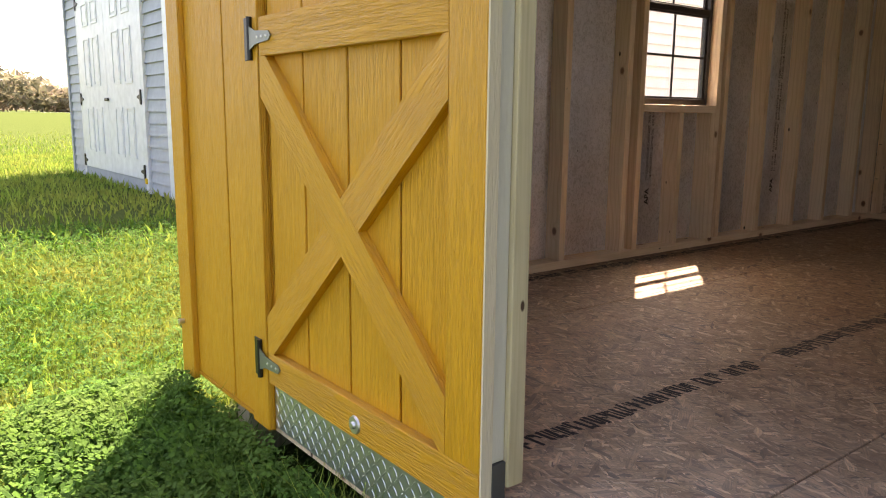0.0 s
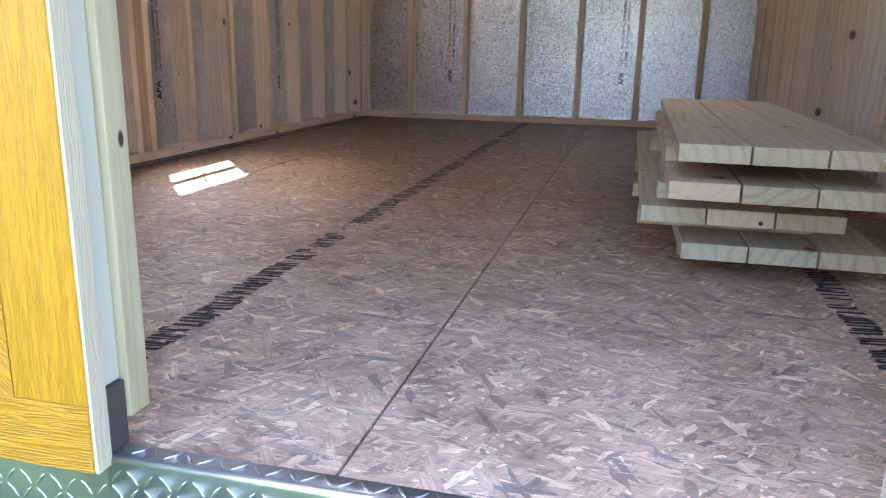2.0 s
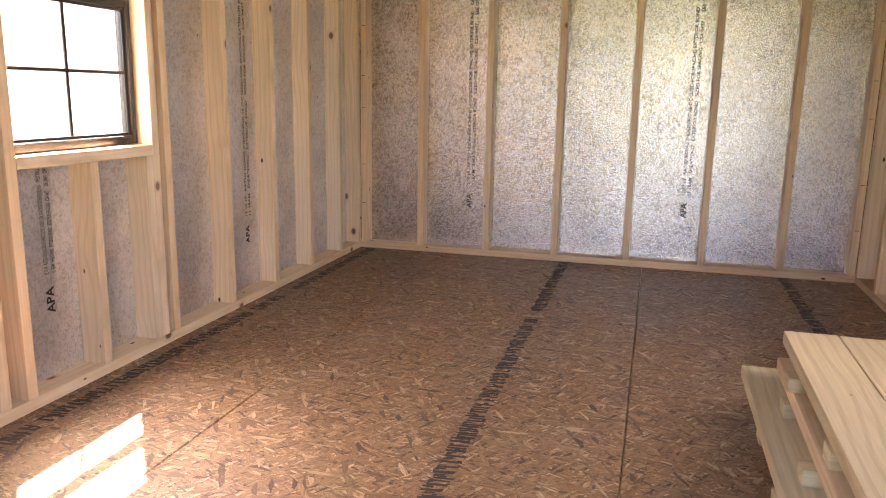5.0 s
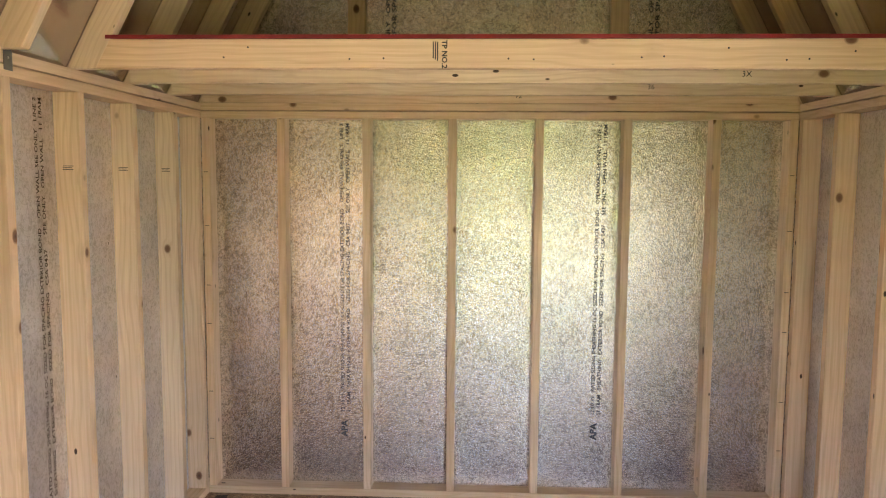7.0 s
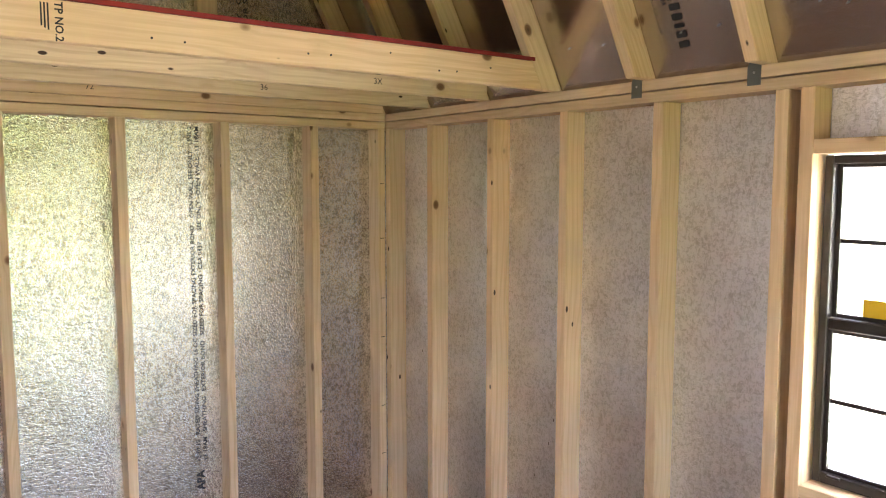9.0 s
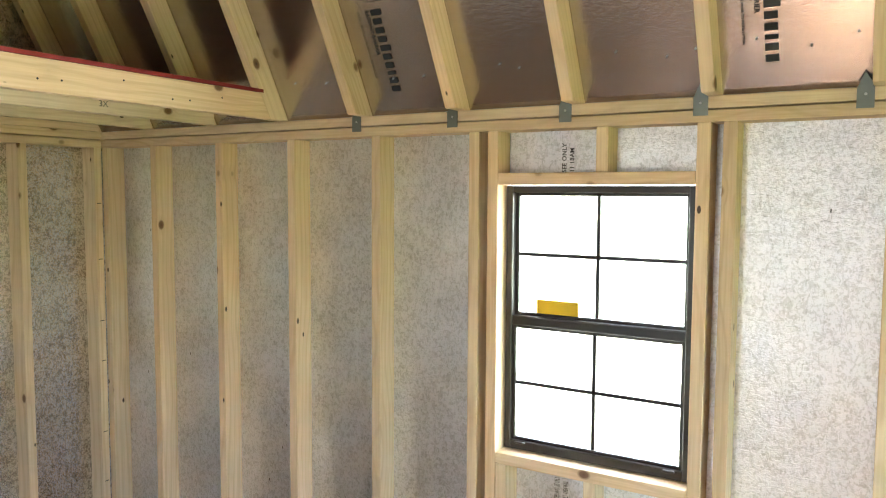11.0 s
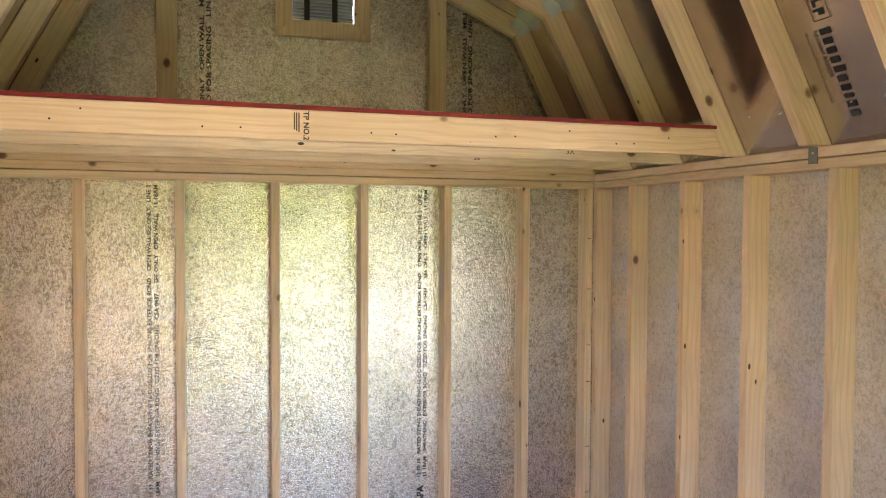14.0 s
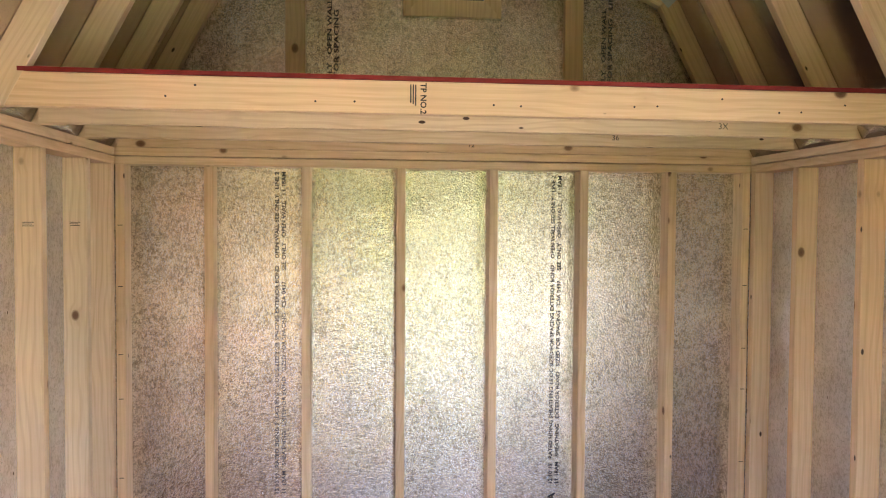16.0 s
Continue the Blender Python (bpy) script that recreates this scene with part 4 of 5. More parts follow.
TX0, TX1, TY = DX0 + 0.004, DX1 + 0.006, YS - 0.0005
TM = 1.466
part("face_sheet", box(TX0, TM, TY - 0.002, TY, -0.134, -0.0095), GALV, tread)
fold = [(TY - 0.002, -0.134), (TY - 0.002, 0.004)] + [(TY + 0.006 - 0.008 * math.cos(q), 0.004 + 0.008 * math.sin(q)) for q in (0.4, 0.8, 1.2, 1.57)] + [(TY + 0.030, 0.012)]
fold += [(TY + 0.030, 0.010)] + [(TY + 0.006 - 0.006 * math.cos(q), 0.004 + 0.006 * math.sin(q)) for q in (1.57, 1.2, 0.8, 0.4)] + [(TY, 0.004), (TY, -0.134)]
bm = bmesh.new()
ra, rc = [bm.verts.new((TM, *p)) for p in fold], [bm.verts.new((TX1, *p)) for p in fold]
bm.faces.new(ra), bm.faces.new(rc[::-1])
for i in range(len(fold)):
    bm.faces.new((ra[i], ra[i - 1], rc[i - 1], rc[i])).smooth = True
bmesh.ops.recalc_face_normals(bm, faces=bm.faces)
part("folded_sheet", bm, GALV, tread)
bm = bmesh.new()
P = 0.0215
for i in range(int((TX1 - TX0 - 0.01) / P)):
    for j in range(6):
        u, v = TX0 + 0.014 + i * P, -0.121 + j * P
        if v < -0.018 or u > TM:
            lozenge(bm, u, v, radians(50 if (i + j) % 2 else -50), lambda a, c, h: (a, TY - 0.002 - h, c))
for i in range(int((TX1 - TM - 0.01) / P)):
    for j in range(1):
        lozenge(bm, TM + 0.012 + i * P, TY + 0.017 + j * P, radians(50 if (i + j) % 2 else -50), lambda a, c, h: (a, c, 0.012 + h))
bmesh.ops.recalc_face_normals(bm, faces=bm.faces)
part("tread_pattern", bm, GALV, tread)["kind"] = "stuff"
part("sill_board", box(DX0, DX1 + 0.02, SHY0 - 0.0115, SHY0 + 0.02, -0.131, 0.008), YELLOW, wall_front)

# ---- lumber stack ----
r = random.Random(5)
LAYERS = ((0.039, 2.161, -3.815, 0.6), (0.1155, 2.067, -3.796, 0.2), (0.192, 2.116, -3.925, -0.7), (0.2685, 2.130, -3.912, -0.6))
for li, (z, x0, y0, turn) in enumerate(LAYERS):
    for i in range(3):
        at = Matrix.Translation((x0, y0 + r.uniform(-0.004, 0.004), z + 0.019)) @ Matrix.Rotation(radians(turn), 4, "Z") @ Matrix.Translation((0.0705 + i * 0.1435, 0, 0)) @ ALONG_Y
        b_ = lumber("lumber_board", 1.82, 0.14, 0.0378, at, None, PINE if (li, i) in ((1, 1), (2, 0)) else TREATED)
        tagged(b_, "warm pink pine board in a stickered stack" if (li, i) in ((1, 1), (2, 0)) else "pale green treated pine board in a stickered stack", "board", "stacked boards")
    for y in (-3.62, -3.20, -2.75, -2.32):
        at = Matrix.Translation((x0 - 0.004 + r.uniform(-0.012, 0.012), y + r.uniform(-0.05, 0.05), z - 0.0193)) @ ALONG_X
        b_ = lumber("sticker_block", 0.40, 0.0378, 0.06, at, None, TREATED)
        tagged(b_, "short treated offcut spacing the board layers", "spacer", "stack spacers")

# ---- neighbouring shed ----
nb = thing("neighbour_shed", None, "grey vinyl-sided shed with white double doors on the lawn", "shed")
NX0, NX1, NY = -8.95, -4.72, -3.32
DL, DM, DR = -8.19, -6.92, -5.64
part("body", box(NX0, NX1, NY + 0.02, NY + 3.2, -0.14, 2.3), SCREEN_SIDING, nb)
part("roof", poly_prism([(NX0 - 0.15, 2.25), (NX1 + 0.15, 2.25), (NX1 - 0.5, 3.1), ((NX0 + NX1) / 2, 3.6), (NX0 + 0.5, 3.1)], NY - 0.1, NY + 3.3), SHINGLE, nb)
z = -0.13
while z < 2.2:
    for x0, x1 in ((NX0 + 0.07, DL - 0.05), (DR + 0.10, NX1 - 0.17)):
        bm = bmesh.new()
        v = [bm.verts.new(p) for p in ((x0, NY - 0.010, z), (x1, NY - 0.010, z), (x1, NY + 0.010, z + 0.118), (x0, NY + 0.010, z + 0.118), (x0, NY + 0.014, z), (x1, NY + 0.014, z))]
        bm.faces.new((v[0], v[1], v[2], v[3])), bm.faces.new((v[0], v[4], v[5], v[1]))
        part("siding_board", bm, SCREEN_SIDING, nb)
    z += 0.118
part("corner_post", box(NX0, NX0 + 0.07, NY - 0.025, NY + 0.06, -0.14, 2.3, 0.003), SCREEN_SIDING, nb)
part("corner_post", box(NX1 - 0.17, NX1, NY - 0.025, NY + 0.06, -0.14, 2.3, 0.003), WHITE, nb, "white corner post")
for i, (x0, x1) in enumerate(((DL, DM - 0.004), (DM + 0.004, DR))):
    dl = part("door_leaf", box(x0, x1, NY - 0.03, NY + 0.015, 0.0, 2.16, 0.004), WHITE, nb, "white six-panel door leaf")
    w = x1 - x0
    for a in (0.24, 0.58):
        for z0, z1 in ((0.20, 0.74), (0.985, 1.56), (1.70, 1.97)):
            px0, px1 = x0 + a * w, x0 + (a + 0.22) * w
            bm = bmesh.new()
            for u0, u1, q0, q1 in ((px0, px1, z0, z0 + 0.022), (px0, px1, z1 - 0.022, z1), (px0, px0 + 0.022, z0 + 0.022, z1 - 0.022), (px1 - 0.022, px1, z0 + 0.022, z1 - 0.022)):
                add_box(bm, u0, u1, NY - 0.040, NY - 0.0302, q0, q1)
            add_box(bm, px0 + 0.05, px1 - 0.05, NY - 0.038, NY - 0.0302, z0 + 0.05, z1 - 0.05)
            part("raised_panel", bm, WHITE, dl)
    for z in (0.08, 0.84, 2.0):
        xh, d_ = (x0, 1) if i == 0 else (x1, -1)
        part("hinge", box(xh - 0.02, xh + 0.02, NY - 0.045, NY - 0.0305, z - 0.075, z + 0.075, 0.004), BLACK, dl, "black steel hinge")
        part("hinge", poly_prism([(xh + d_ * 0.021, z - 0.03), (xh + d_ * 0.12, z - 0.008), (xh + d_ * 0.12, z + 0.008), (xh + d_ * 0.021, z + 0.03)], NY - 0.040, NY - 0.0305), BLACK, dl, "black steel hinge")
part("door_latch", box(DM - 0.07, DM + 0.06, NY - 0.055, NY - 0.031, 0.81, 0.845, 0.006), BLACK, nb, "black latch handle")
part("door_post", box(DR + 0.004, DR + 0.10, NY - 0.03, NY + 0.02, -0.14, 2.2), WHITE, nb, "white door post")
part("door_post", box(DL - 0.05, DL - 0.004, NY - 0.03, NY + 0.02, -0.14, 2.2), WHITE, nb, "white door post")
part("sill_panel", box(DL - 0.003, DR + 0.003, NY - 0.015, NY + 0.015, -0.14, -0.003), SCREEN_SIDING, nb)

# ---- pale shed close beyond the west window ----
ps = thing("pale_shed", None, "pale pinkish-white sided shed standing on the lawn", "shed")
QX0, QX1, QY0, QY1 = -5.6, -3.0, 0.35, 5.0
part("body", box(QX0, QX1 - 0.02, QY0, QY1, GROUND, 2.55), PALE_SIDING, ps)
z = GROUND + 0.08
while z < 2.45:
    bm = bmesh.new()
    v = [bm.verts.new(p) for p in ((QX1 + 0.010, QY0, z), (QX1 + 0.010, QY1, z), (QX1 - 0.008, QY1, z + 0.118), (QX1 - 0.008, QY0, z + 0.118), (QX1 - 0.016, QY0, z), (QX1 - 0.016, QY1, z))]
    bm.faces.new((v[0], v[1], v[2], v[3])), bm.faces.new((v[0], v[4], v[5], v[1]))
    bmesh.ops.recalc_face_normals(bm, faces=bm.faces)
    part("siding_board", bm, PALE_SIDING, ps)
    z += 0.118
part("corner_post", box(QX1 - 0.06, QX1 + 0.02, QY0 - 0.02, QY0 + 0.07, GROUND, 2.55, 0.003), PALE_SIDING, ps)
part("roof", poly_prism([(QX0 - 0.12, 2.551), (QX1 + 0.12, 2.551), (QX1 - 0.4, 3.2), ((QX0 + QX1) / 2, 3.55), (QX0 + 0.4, 3.2)], QY0 - 0.1, QY1 + 0.1), SHINGLE, ps)

# ---- grass, weeds and the far field ----
rng = np.random.default_rng(3)


def height_of(x, y):
    near = np.where(y < -4.0, np.clip(1 - np.clip(-4.86 - y, 0, None) / 0.8, 0, 1), 1.0)
    inside = np.clip(1 - (np.abs(x - 1.43) - 1.50) / 0.7, 0, 1)
    w_ = np.clip((-0.8 - x) / 4.2, 0, 1)
    return GROUND + 0.34 * w_ * w_ * (3 - 2 * w_) + 0.16 * near * near * inside


def blades(name, xs, ys, h, width, material, label):
    n_ = len(xs)
    ang = rng.uniform(0, 2 * np.pi, n_)
    lean = rng.uniform(0.1, 0.75, n_) * h
    la = rng.uniform(0, 2 * np.pi, n_)
    z = height_of(xs, ys) - 0.01
    dx, dy = np.cos(ang) * width / 2, np.sin(ang) * width / 2
    lx, ly = np.cos(la) * lean, np.sin(la) * lean
    v = np.empty((n_, 5, 3))
    v[:, 0] = np.stack([xs - dx, ys - dy, z], 1)
    v[:, 1] = np.stack([xs + dx, ys + dy, z], 1)
    v[:, 2] = np.stack([xs - dx * 0.7 + lx * 0.35, ys - dy * 0.7 + ly * 0.35, z + h * 0.6], 1)
    v[:, 3] = np.stack([xs + dx * 0.7 + lx * 0.35, ys + dy * 0.7 + ly * 0.35, z + h * 0.6], 1)
    v[:, 4] = np.stack([xs + lx, ys + ly, z + h], 1)
    idx = np.arange(n_) * 5
    quads = np.stack([idx, idx + 1, idx + 3, idx + 2], 1)
    tris = np.stack([idx + 2, idx + 3, idx + 4], 1)
    me = bpy.data.meshes.new(name)
    me.from_pydata(v.reshape(-1, 3).tolist(), [], quads.tolist() + tris.tolist())
    me.materials.append(material)
    return tagged(new(name, me), label, "grass", kind="stuff")


def scatter(n_, x0, x1, y0, y1):
    x, y = rng.uniform(x0, x1, n_), rng.uniform(y0, y1, n_)
    keep = ~((x > SHX0 - 0.03) & (x < SHX1 + 0.1) & (y > SHY0 - 0.035)) & ~((x > NX0) & (x < NX1) & (y > NY)) & ~((x > QX0) & (x < QX1) & (y > QY0))
    return x[keep], y[keep]


x, y = scatter(85000, -3.2, 2.5, -6.3, -3.2)
blades("grass", x, y, rng.uniform(0.025, 0.065, len(x)), rng.uniform(0.003, 0.008, len(x)), GRASS, "short bright green mown lawn grass")
x, y = scatter(70000, -14, 6.0, -11.0, 2.0)
blades("grass", x, y, rng.uniform(0.04, 0.10, len(x)), rng.uniform(0.008, 0.018, len(x)), GRASS, "short bright green mown lawn grass")
x = rng.uniform(-0.2, 2.5, 2200)
y = SHY0 - 0.03 - np.abs(rng.normal(0, 0.16, 2200))
blades("tall_grass", x, y, rng.uniform(0.08, 0.26, len(x)), rng.uniform(0.003, 0.006, len(x)), CLOVER, "uncut grass and weeds along the shed wall")


def clover(name, xs, ys, lo, hi, s0, s1, label):
    """Three-leaved weeds: each leaflet a small folded heart."""
    vs, fs = [], []
    zs = height_of(xs, ys)
    for x_, y_, z_ in zip(xs, ys, zs):
        hz = z_ + rng.uniform(lo, hi)
        a0 = rng.uniform(0, 6.28)
        tilt = rng.normal(0, 0.4, 2)
        for k_ in range(3):
            a = a0 + k_ * 2.094
            sz = rng.uniform(s0, s1)
            o = len(vs)
            for t_, rr in ((-0.5, 0.35), (-0.75, 0.8), (-0.35, 1.25), (0.0, 1.1), (0.35, 1.25), (0.75, 0.8), (0.5, 0.35)):
                px, py = math.cos(a + t_ * 0.9) * rr * sz, math.sin(a + t_ * 0.9) * rr * sz
                vs.append((x_ + px, y_ + py, hz + px * tilt[0] + py * tilt[1] + 0.25 * abs(t_) * sz))
            fs.append(tuple(range(o, o + 7)))
    me = bpy.data.meshes.new(name)
    me.from_pydata(vs, [], fs)
    me.materials.append(CLOVER)
    return tagged(new(name, me), label, "weeds", kind="stuff")


x = np.concatenate([rng.normal(1.48, 0.09, 1150), rng.normal(1.66, 0.06, 260), rng.normal(1.2, 0.17, 420)])
y = SHY0 - 0.035 - np.abs(rng.normal(0, 0.05, len(x)))
blades("grass_tuft", x, y, rng.uniform(0.12, 0.31, len(x)), rng.uniform(0.003, 0.006, len(x)), GRASS, "tall tuft of grass against the tread plate")
x = rng.normal(1.47, 0.09, 170)
y = SHY0 - 0.045 - np.abs(rng.normal(0, 0.05, len(x)))
clover("clover", x, y, 0.06, 0.27, 0.008, 0.018, "leafy weeds standing against the tread plate")
n_ = 19000
x = rng.uniform(-0.6, 2.4, n_)
y = SHY0 - 0.04 - np.abs(rng.normal(0, 0.30, n_))
keep = (x < 1.6) | (y > -5.2)
x, y = x[keep], y[keep]
clover("clover", x, y, 0.02, 0.13, 0.009, 0.023, "dark green clover leaves against the shed base")
n_ = 2600
x = rng.uniform(-0.2, 2.4, n_)
y = SHY0 - 0.05 - np.abs(rng.normal(0, 0.06, n_))
clover("clover", x, y, 0.08, 0.19, 0.008, 0.018, "taller clover leaves against the shed base")
x, y = scatter(32000, -3.8, 1.4, -6.4, -3.0)
clover("clover", x, y, 0.015, 0.075, 0.006, 0.016, "low clover growing through the lawn")
x, y = rng.normal(-5.0, 9.0, 60000), rng.normal(-3.0, 8.0, 60000)
keep = ~((x > SHX0 - 0.05) & (x < SHX1 + 0.1) & (y > SHY0 - 0.05) & (y < SHY1 + 0.1)) & ~((x > NX0) & (x < NX1) & (y > NY) & (y < NY + 3.2)) & ~((x > QX0) & (x < QX1) & (y > QY0) & (y < QY1))
blades("grass", x[keep], y[keep], rng.uniform(0.05, 0.12, keep.sum()), rng.uniform(0.012, 0.03, keep.sum()), GRASS, "short bright green mown lawn grass")

road = tagged(part("road", box(-390, -385, -80, 300, -0.3, -0.05, 0), GRAVEL), "pale gravel road far across the field", "road", kind="structure")


def far_woods():
    vs, fs = [], []
    for i in range(900):
        d = rng.uniform(400, 470)
        az = radians(rng.uniform(140, 190))
        cx, cy = d * math.cos(az), d * math.sin(az)
        hh = rng.uniform(12, 27) * (0.8 + 0.3 * math.sin(az * 23))
        rad = rng.uniform(4, 8)
        for _ in range(46):
            u = rng.normal(0, 1, 3)
            u /= np.linalg.norm(u)
            c = np.array([cx, cy, -0.14 + hh * 0.55]) + u * np.array([rad, rad, hh * 0.48]) * rng.uniform(0.5, 1)
            o = len(vs)
            for _k in range(3):
                vs.append(tuple(c + rng.normal(0, 1.3, 3)))
            fs.append((o, o + 1, o + 2))
    me = bpy.data.meshes.new("far_woods")
    me.from_pydata(vs, [], fs)
    me.materials.append(WOODS)
    return tagged(new("far_woods", me), "line of budding spring trees across the field", "woods", kind="stuff")


far_woods()

# ---- printing on the sheathing ----
UP = Matrix.Rotation(radians(90), 4, "Z")          # text climbing upward in its own plane
FACE_BACK = Matrix.Rotation(radians(90), 4, "X")    # letters read from -y
LINE1 = "12 10 19   RATED SIDING SHEATHING 16 OC SIZED FOR SPACING EXTERIOR BOND    OPEN WALL SEE ONLY   LINE 2"
LINE2 = "11 18AM   SHEATHING   EXTERIOR BOND   SIZED FOR SPACING   CSA 0437      SEE ONLY   OPEN WALL   11 18AM"


def print_strip(origin, face, parent, top):
    """Two inked lines of grade stamp climbing from the letters at the foot."""
    base = Matrix.Translation(origin) @ face
    lettering("APA", 0.045, base @ Matrix.Translation((0.036, 0, 0)) @ UP, parent, bold=0.0012)
    for i, t in enumerate((LINE1, LINE2)):
        ob = lettering(t, 0.025, base @ Matrix.Translation((0.022 + i * 0.030, 0.125, 0)) @ UP, parent, material=FAINT_INK, bold=0.0003)
        w = max(v.co.x for v in ob.data.vertices)
        for v in ob.data.vertices:
            v.co.x *= top / w


print_strip((0.668, SHY1 - 0.0012, 0.275), FACE_BACK, wall_back, 1.44)
print_strip((1.915, SHY1 - 0.0012, 0.285), FACE_BACK, wall_back, 1.43)
FACE_LEFT = Matrix.Rotation(radians(90), 4, "Z") @ FACE_BACK     # read from +x
FACE_RIGHT = Matrix.Rotation(radians(-90), 4, "Z") @ FACE_BACK    # read from -x
print_strip((SHX0 + 0.0012, -2.46, 0.245), FACE_LEFT, wall_left, 0.40)
print_strip((SHX0 + 0.0012, -1.235, 0.245), FACE_LEFT, wall_left, 1.46)
print_strip((SHX0 + 0.0012, -0.155, 0.245), FACE_LEFT, wall_left, 1.46)
print_strip((SHX1 - 0.0012, -1.075, 0.245), FACE_RIGHT, wall_right, 1.46)
print_strip((SHX1 - 0.0012, -2.235, 0.245), FACE_RIGHT, wall_right, 0.38)
for i, t in enumerate(("SEE ONLY", "11 18AM")):
    lettering(t, 0.021, Matrix.Translation((SHX1 - 0.0012, -2.262 - i * 0.026, 1.725)) @ FACE_RIGHT @ UP, wall_right, bold=0.0004)

# strips of print that run on up the gable
for x0, h0 in ((0.920, 2.13), (2.165, 2.13)):
    for i, t in enumerate(("SEE ONLY   OPEN WALL   MILL", "SIZED FOR SPACING   LINE 2")):
        ob = lettering(t, 0.028, Matrix.Translation((x0 + i * 0.030, SHY1 - 0.0012, h0)) @ FACE_BACK @ UP, wall_back, bold=0.0004)
        w = max(v.co.x for v in ob.data.vertices)
        for v in ob.data.vertices:
            v.co.x *= 0.60 / w
# grade marks on the loft and gable timbers
DOWN = Matrix.Rotation(radians(-90), 4, "Z")
lettering("TP NO.2", 0.024, Matrix.Translation((1.228, -1.1388, 2.020)) @ FACE_BACK @ DOWN, loft, bold=0.0006)
for i in range(3):
    part("stamp_bar", box(1.212 - i * 0.007, 1.2155 - i * 0.007, -1.1388, -1.1384, 1.955 + 0.004 * i, 2.015), INK, loft)
for x0, t, y0, z0 in ((2.30, "3X", -0.7645, 1.955), (2.05, "36", -0.3645, 1.955), (1.52, "72", 0.0005, 1.955)):
    lettering(t, 0.03, Matrix.Translation((x0, y0, z0)) @ FACE_BACK, loft)
for x0 in (0.765, 2.005):
    lettering("492", 0.040, Matrix.Translation((x0 - 0.032, YB + D / 2 + 0.02 - S / 2 - 0.0008, 2.055)) @ FACE_BACK, wall_back, bold=0.0006)
for y0 in (-1.519, -1.114, -0.719, -0.319):
    for q, w in ((0.0, 0.036), (0.006, 0.030), (0.012, 0.036)):
        part("stamp_bar", box(XL - 0.062, XL - 0.062 + w, y0 - 0.0006, y0 - 0.0002, 1.60 + q, 1.6022 + q), INK, wall_left)

# maker's print on the roof foil: plain block shapes, with the words that are generic
fall = Vector((math.cos(radians(62)), 0, -math.sin(radians(62))))


def roof_print(y0, z0):
    """Block marks running down the slope from height z0; y0 is the foot of the letters."""
    x0 = 2 * XM - (KX - (KZ - z0) / math.tan(radians(62)))
    inward = Vector((-math.sin(radians(62)), 0, -math.cos(radians(62))))
    m = Matrix((fall, Vector((0, -1, 0)), inward)).transposed().to_4x4()
    m.translation = Vector((x0, y0, z0)) + inward * 0.0015
    p_ = 0.10
    for i in range(10):
        w_ = 0.016 if i == 7 else 0.023
        hgt = 0.040 if i in (0, 4) else 0.033
        bm = bmesh.new()
        add_box(bm, p_, p_ + w_ - 0.004, 0, hgt, 0, 0.0004)
        part("print_block", bm, INK, ceiling, "black printed block", m)
        p_ += w_ + 0.007
    bm = bmesh.new()
    for u0, u1, q0, q1 in ((0, 0.075, 0, 0.002), (0, 0.075, 0.062, 0.064), (0, 0.002, 0.002, 0.062), (0.073, 0.075, 0.002, 0.062), (0.012, 0.020, 0.016, 0.052), (0.020, 0.034, 0.016, 0.024), (0.040, 0.048, 0.010, 0.046), (0.048, 0.060, 0.026, 0.046)):
        add_box(bm, u0, u1, q0 - 0.005, q1 - 0.005, 0, 0.0004)
    part("print_block", bm, INK, ceiling, "black printed block", m)
    lettering("RADIANT BARRIER", 0.018, m @ Matrix.Translation((0.10, -0.022, 0.0002)), ceiling, bold=0.0003)
    lettering("PROTECT FROM MOISTURE PRIOR TO INSTALLATION", 0.0095, m @ Matrix.Translation((0.10, -0.055, 0.0002)), ceiling)


roof_print(-1.66, 2.345)
roof_print(-2.86, 2.345)

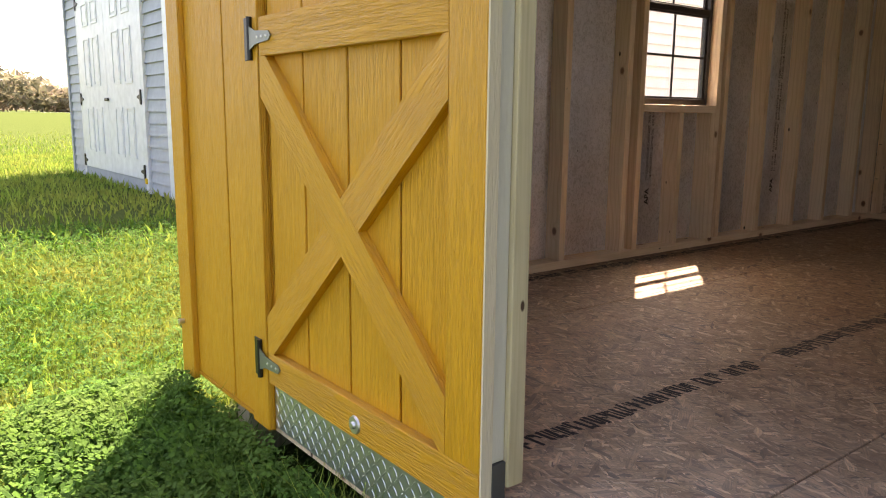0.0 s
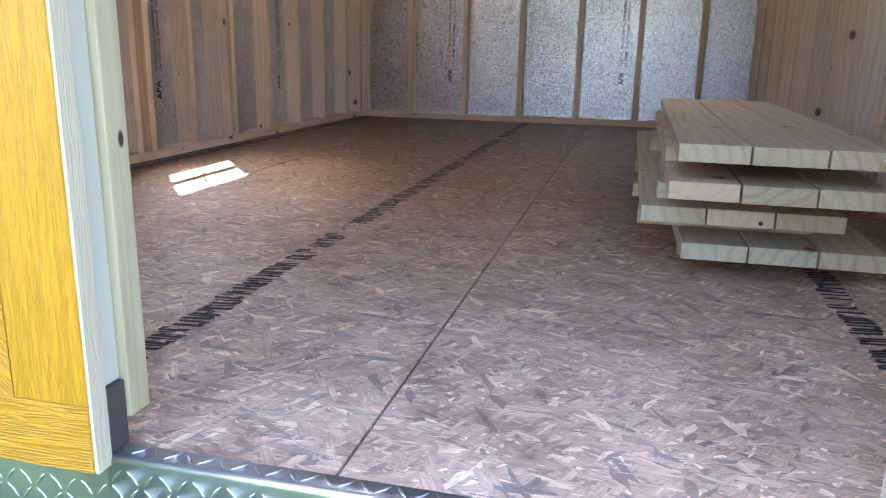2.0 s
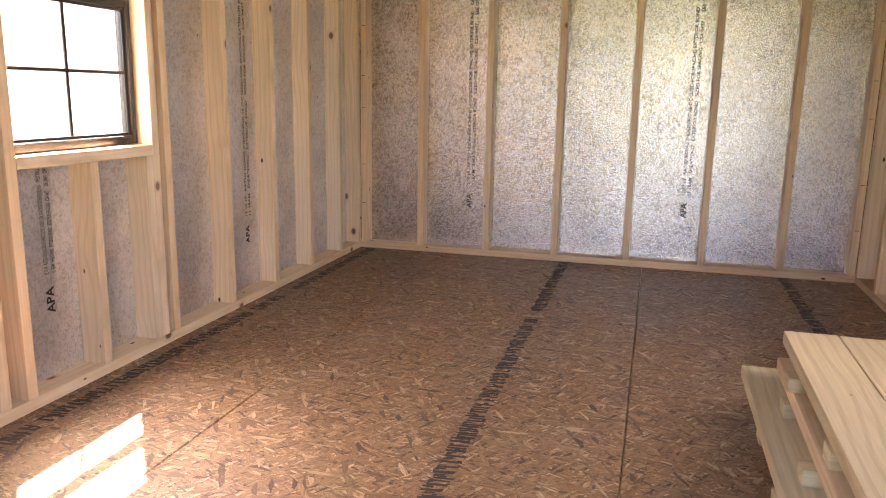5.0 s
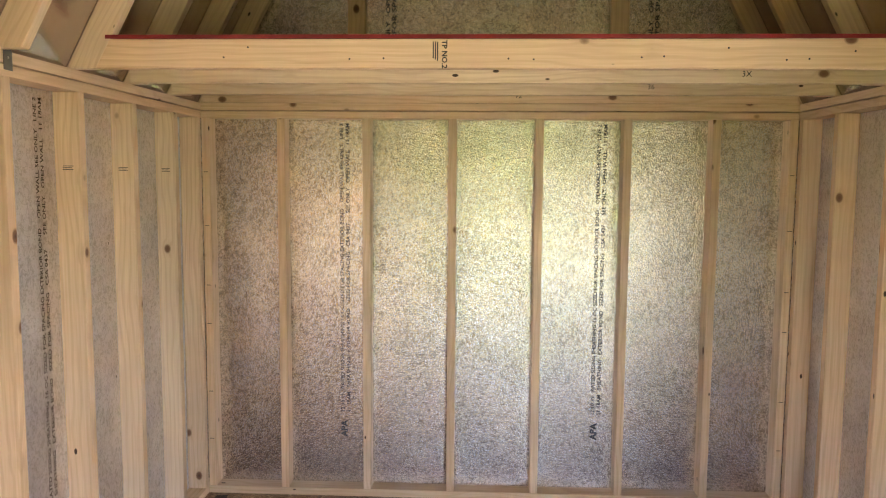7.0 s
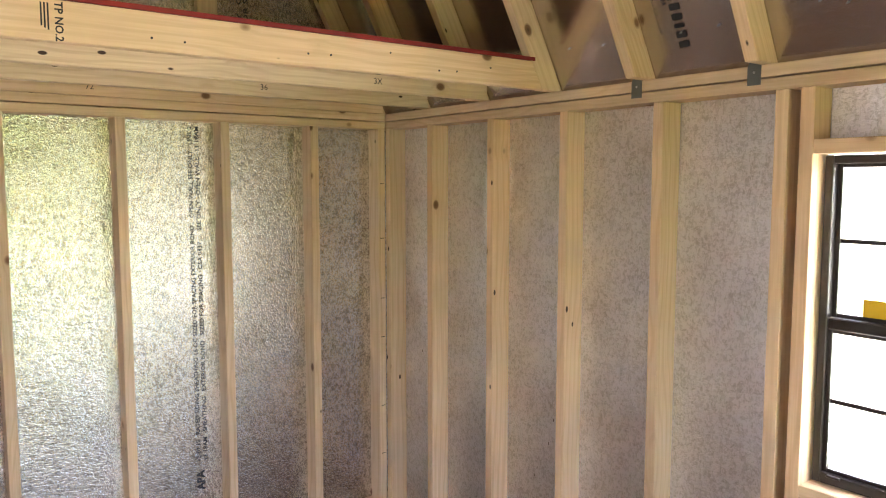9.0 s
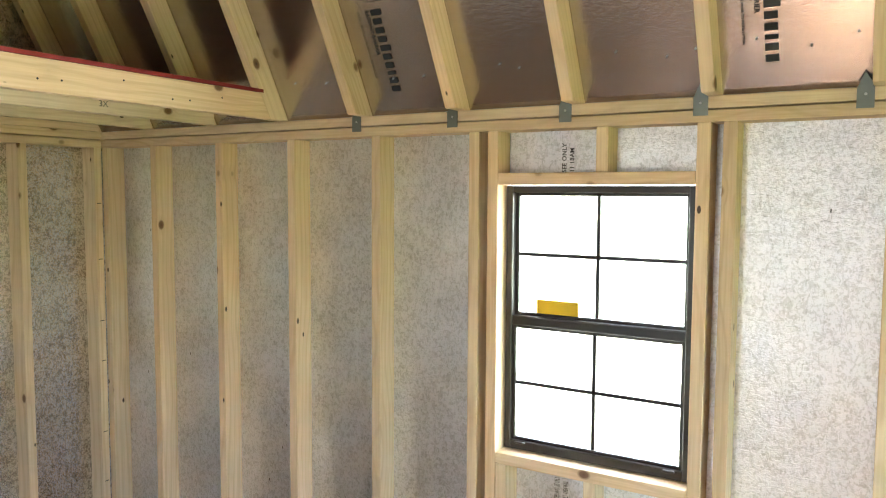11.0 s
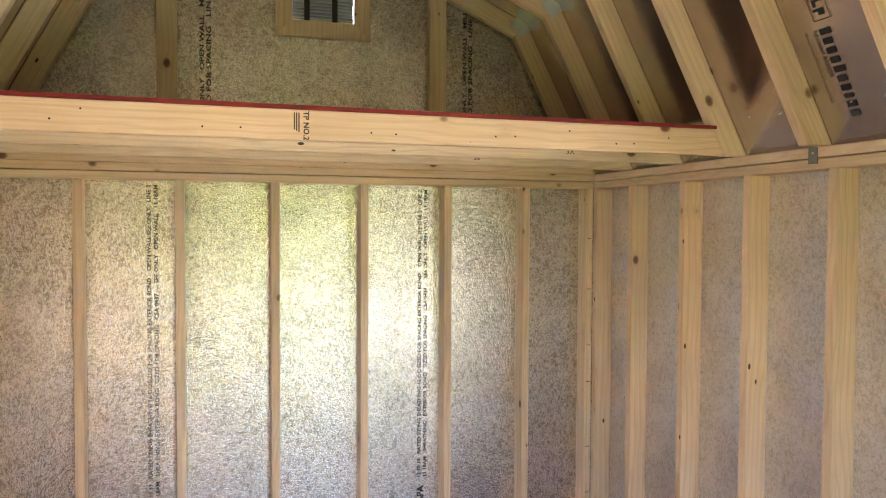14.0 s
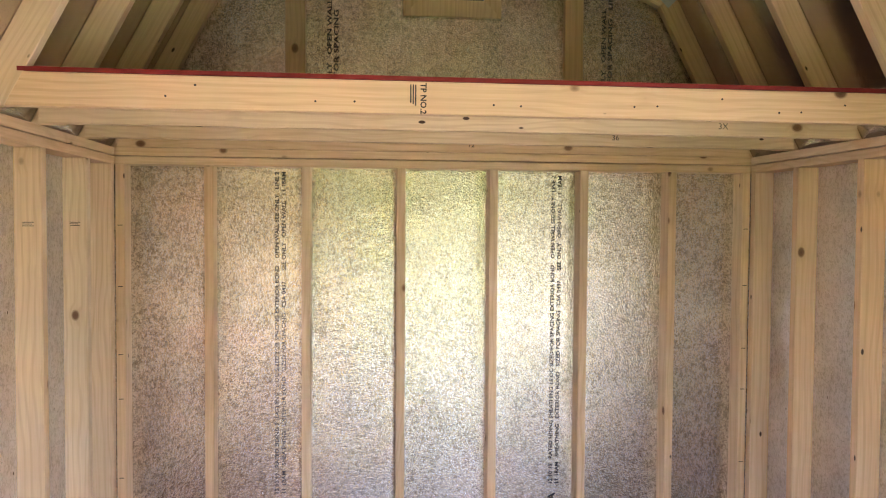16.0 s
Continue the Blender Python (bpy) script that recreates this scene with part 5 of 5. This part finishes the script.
# small fittings
tagged(part("cable_knob", cyl(0.008, 0.010, 0, 0.018, 14), ZINC, None, "", Matrix.Translation((-0.045, YS - 0.0203, 0.015)) @ Matrix.Rotation(radians(90), 4, "X")), "small grey knob screwed to the yellow corner trim", "knob")
part("tag", box(DR + 0.02, DR + 0.07, NY - 0.05, NY - 0.031, -0.04, 0.02, 0.008), STICKER, nb, "small yellow plastic tag")
rs = random.Random(11)
for x0 in (XL + 0.0205, XR - 0.0205):
    for zz in (0.28, 0.52, 0.86, 1.05, 1.34, 1.60):
        part("staple", box(x0 - 0.010, x0 + 0.010, YB - 0.0012, YB - 0.0002, zz, zz + 0.003), INK, wall_back)
for w_, x0, sg in ((wall_left, SHX0, 1), (wall_right, SHX1, -1)):
    for i in range(26):
        y0, zz = rs.uniform(-4.3, -0.1), rs.uniform(0.15, 1.8)
        if min(abs(y0 + 2.35), 9) > 0.5:
            part("staple", box(x0 + sg * 0.0008 - 0.0005, x0 + sg * 0.0008 + 0.0005, y0, y0 + 0.003, zz, zz + 0.010), INK, w_)
for i in range(14):
    xx, zz = rs.uniform(0.15, 2.7), rs.uniform(0.15, 1.8)
    part("staple", box(xx, xx + 0.004, SHY1 - 0.0014, SHY1 - 0.0006, zz, zz + 0.006), STAPLE, wall_back)
for xx, zz in ((0.52, 1.966), (0.60, 1.998), (0.93, 1.961), (1.04, 1.963), (1.44, 1.962), (1.52, 1.960), (1.86, 1.966), (1.93, 1.969), (2.13, 1.995), (2.31, 1.958), (2.38, 1.961), (2.52, 1.985)):
    part("nail_head", cyl(0.0032, 0.003, 0, 0.0012, 8), INK, loft, "", Matrix.Translation((xx, -1.1381, zz)) @ Matrix.Rotation(radians(90), 4, "X"))
inward = Vector((-math.sin(radians(62)), 0, -math.cos(radians(62))))
for y0 in RY[3:]:
    for dy, zz in ((-0.14, 2.06), (-0.25, 2.05), (0.03, 2.055)):
        z0 = zz + rs.uniform(-0.012, 0.012)
        x0 = 2 * XM - (KX - (KZ - z0) / math.tan(radians(62)))
        m = Matrix((Vector((0, 1, 0)), inward.cross(Vector((0, 1, 0))), inward)).transposed().to_4x4()
        m.translation = Vector((x0, y0 + dy + rs.uniform(-0.03, 0.03), z0)) + inward * 0.001
        part("nail_point", cyl(0.0035, 0.001, 0, 0.010, 8), STAPLE, ceiling, "", m)
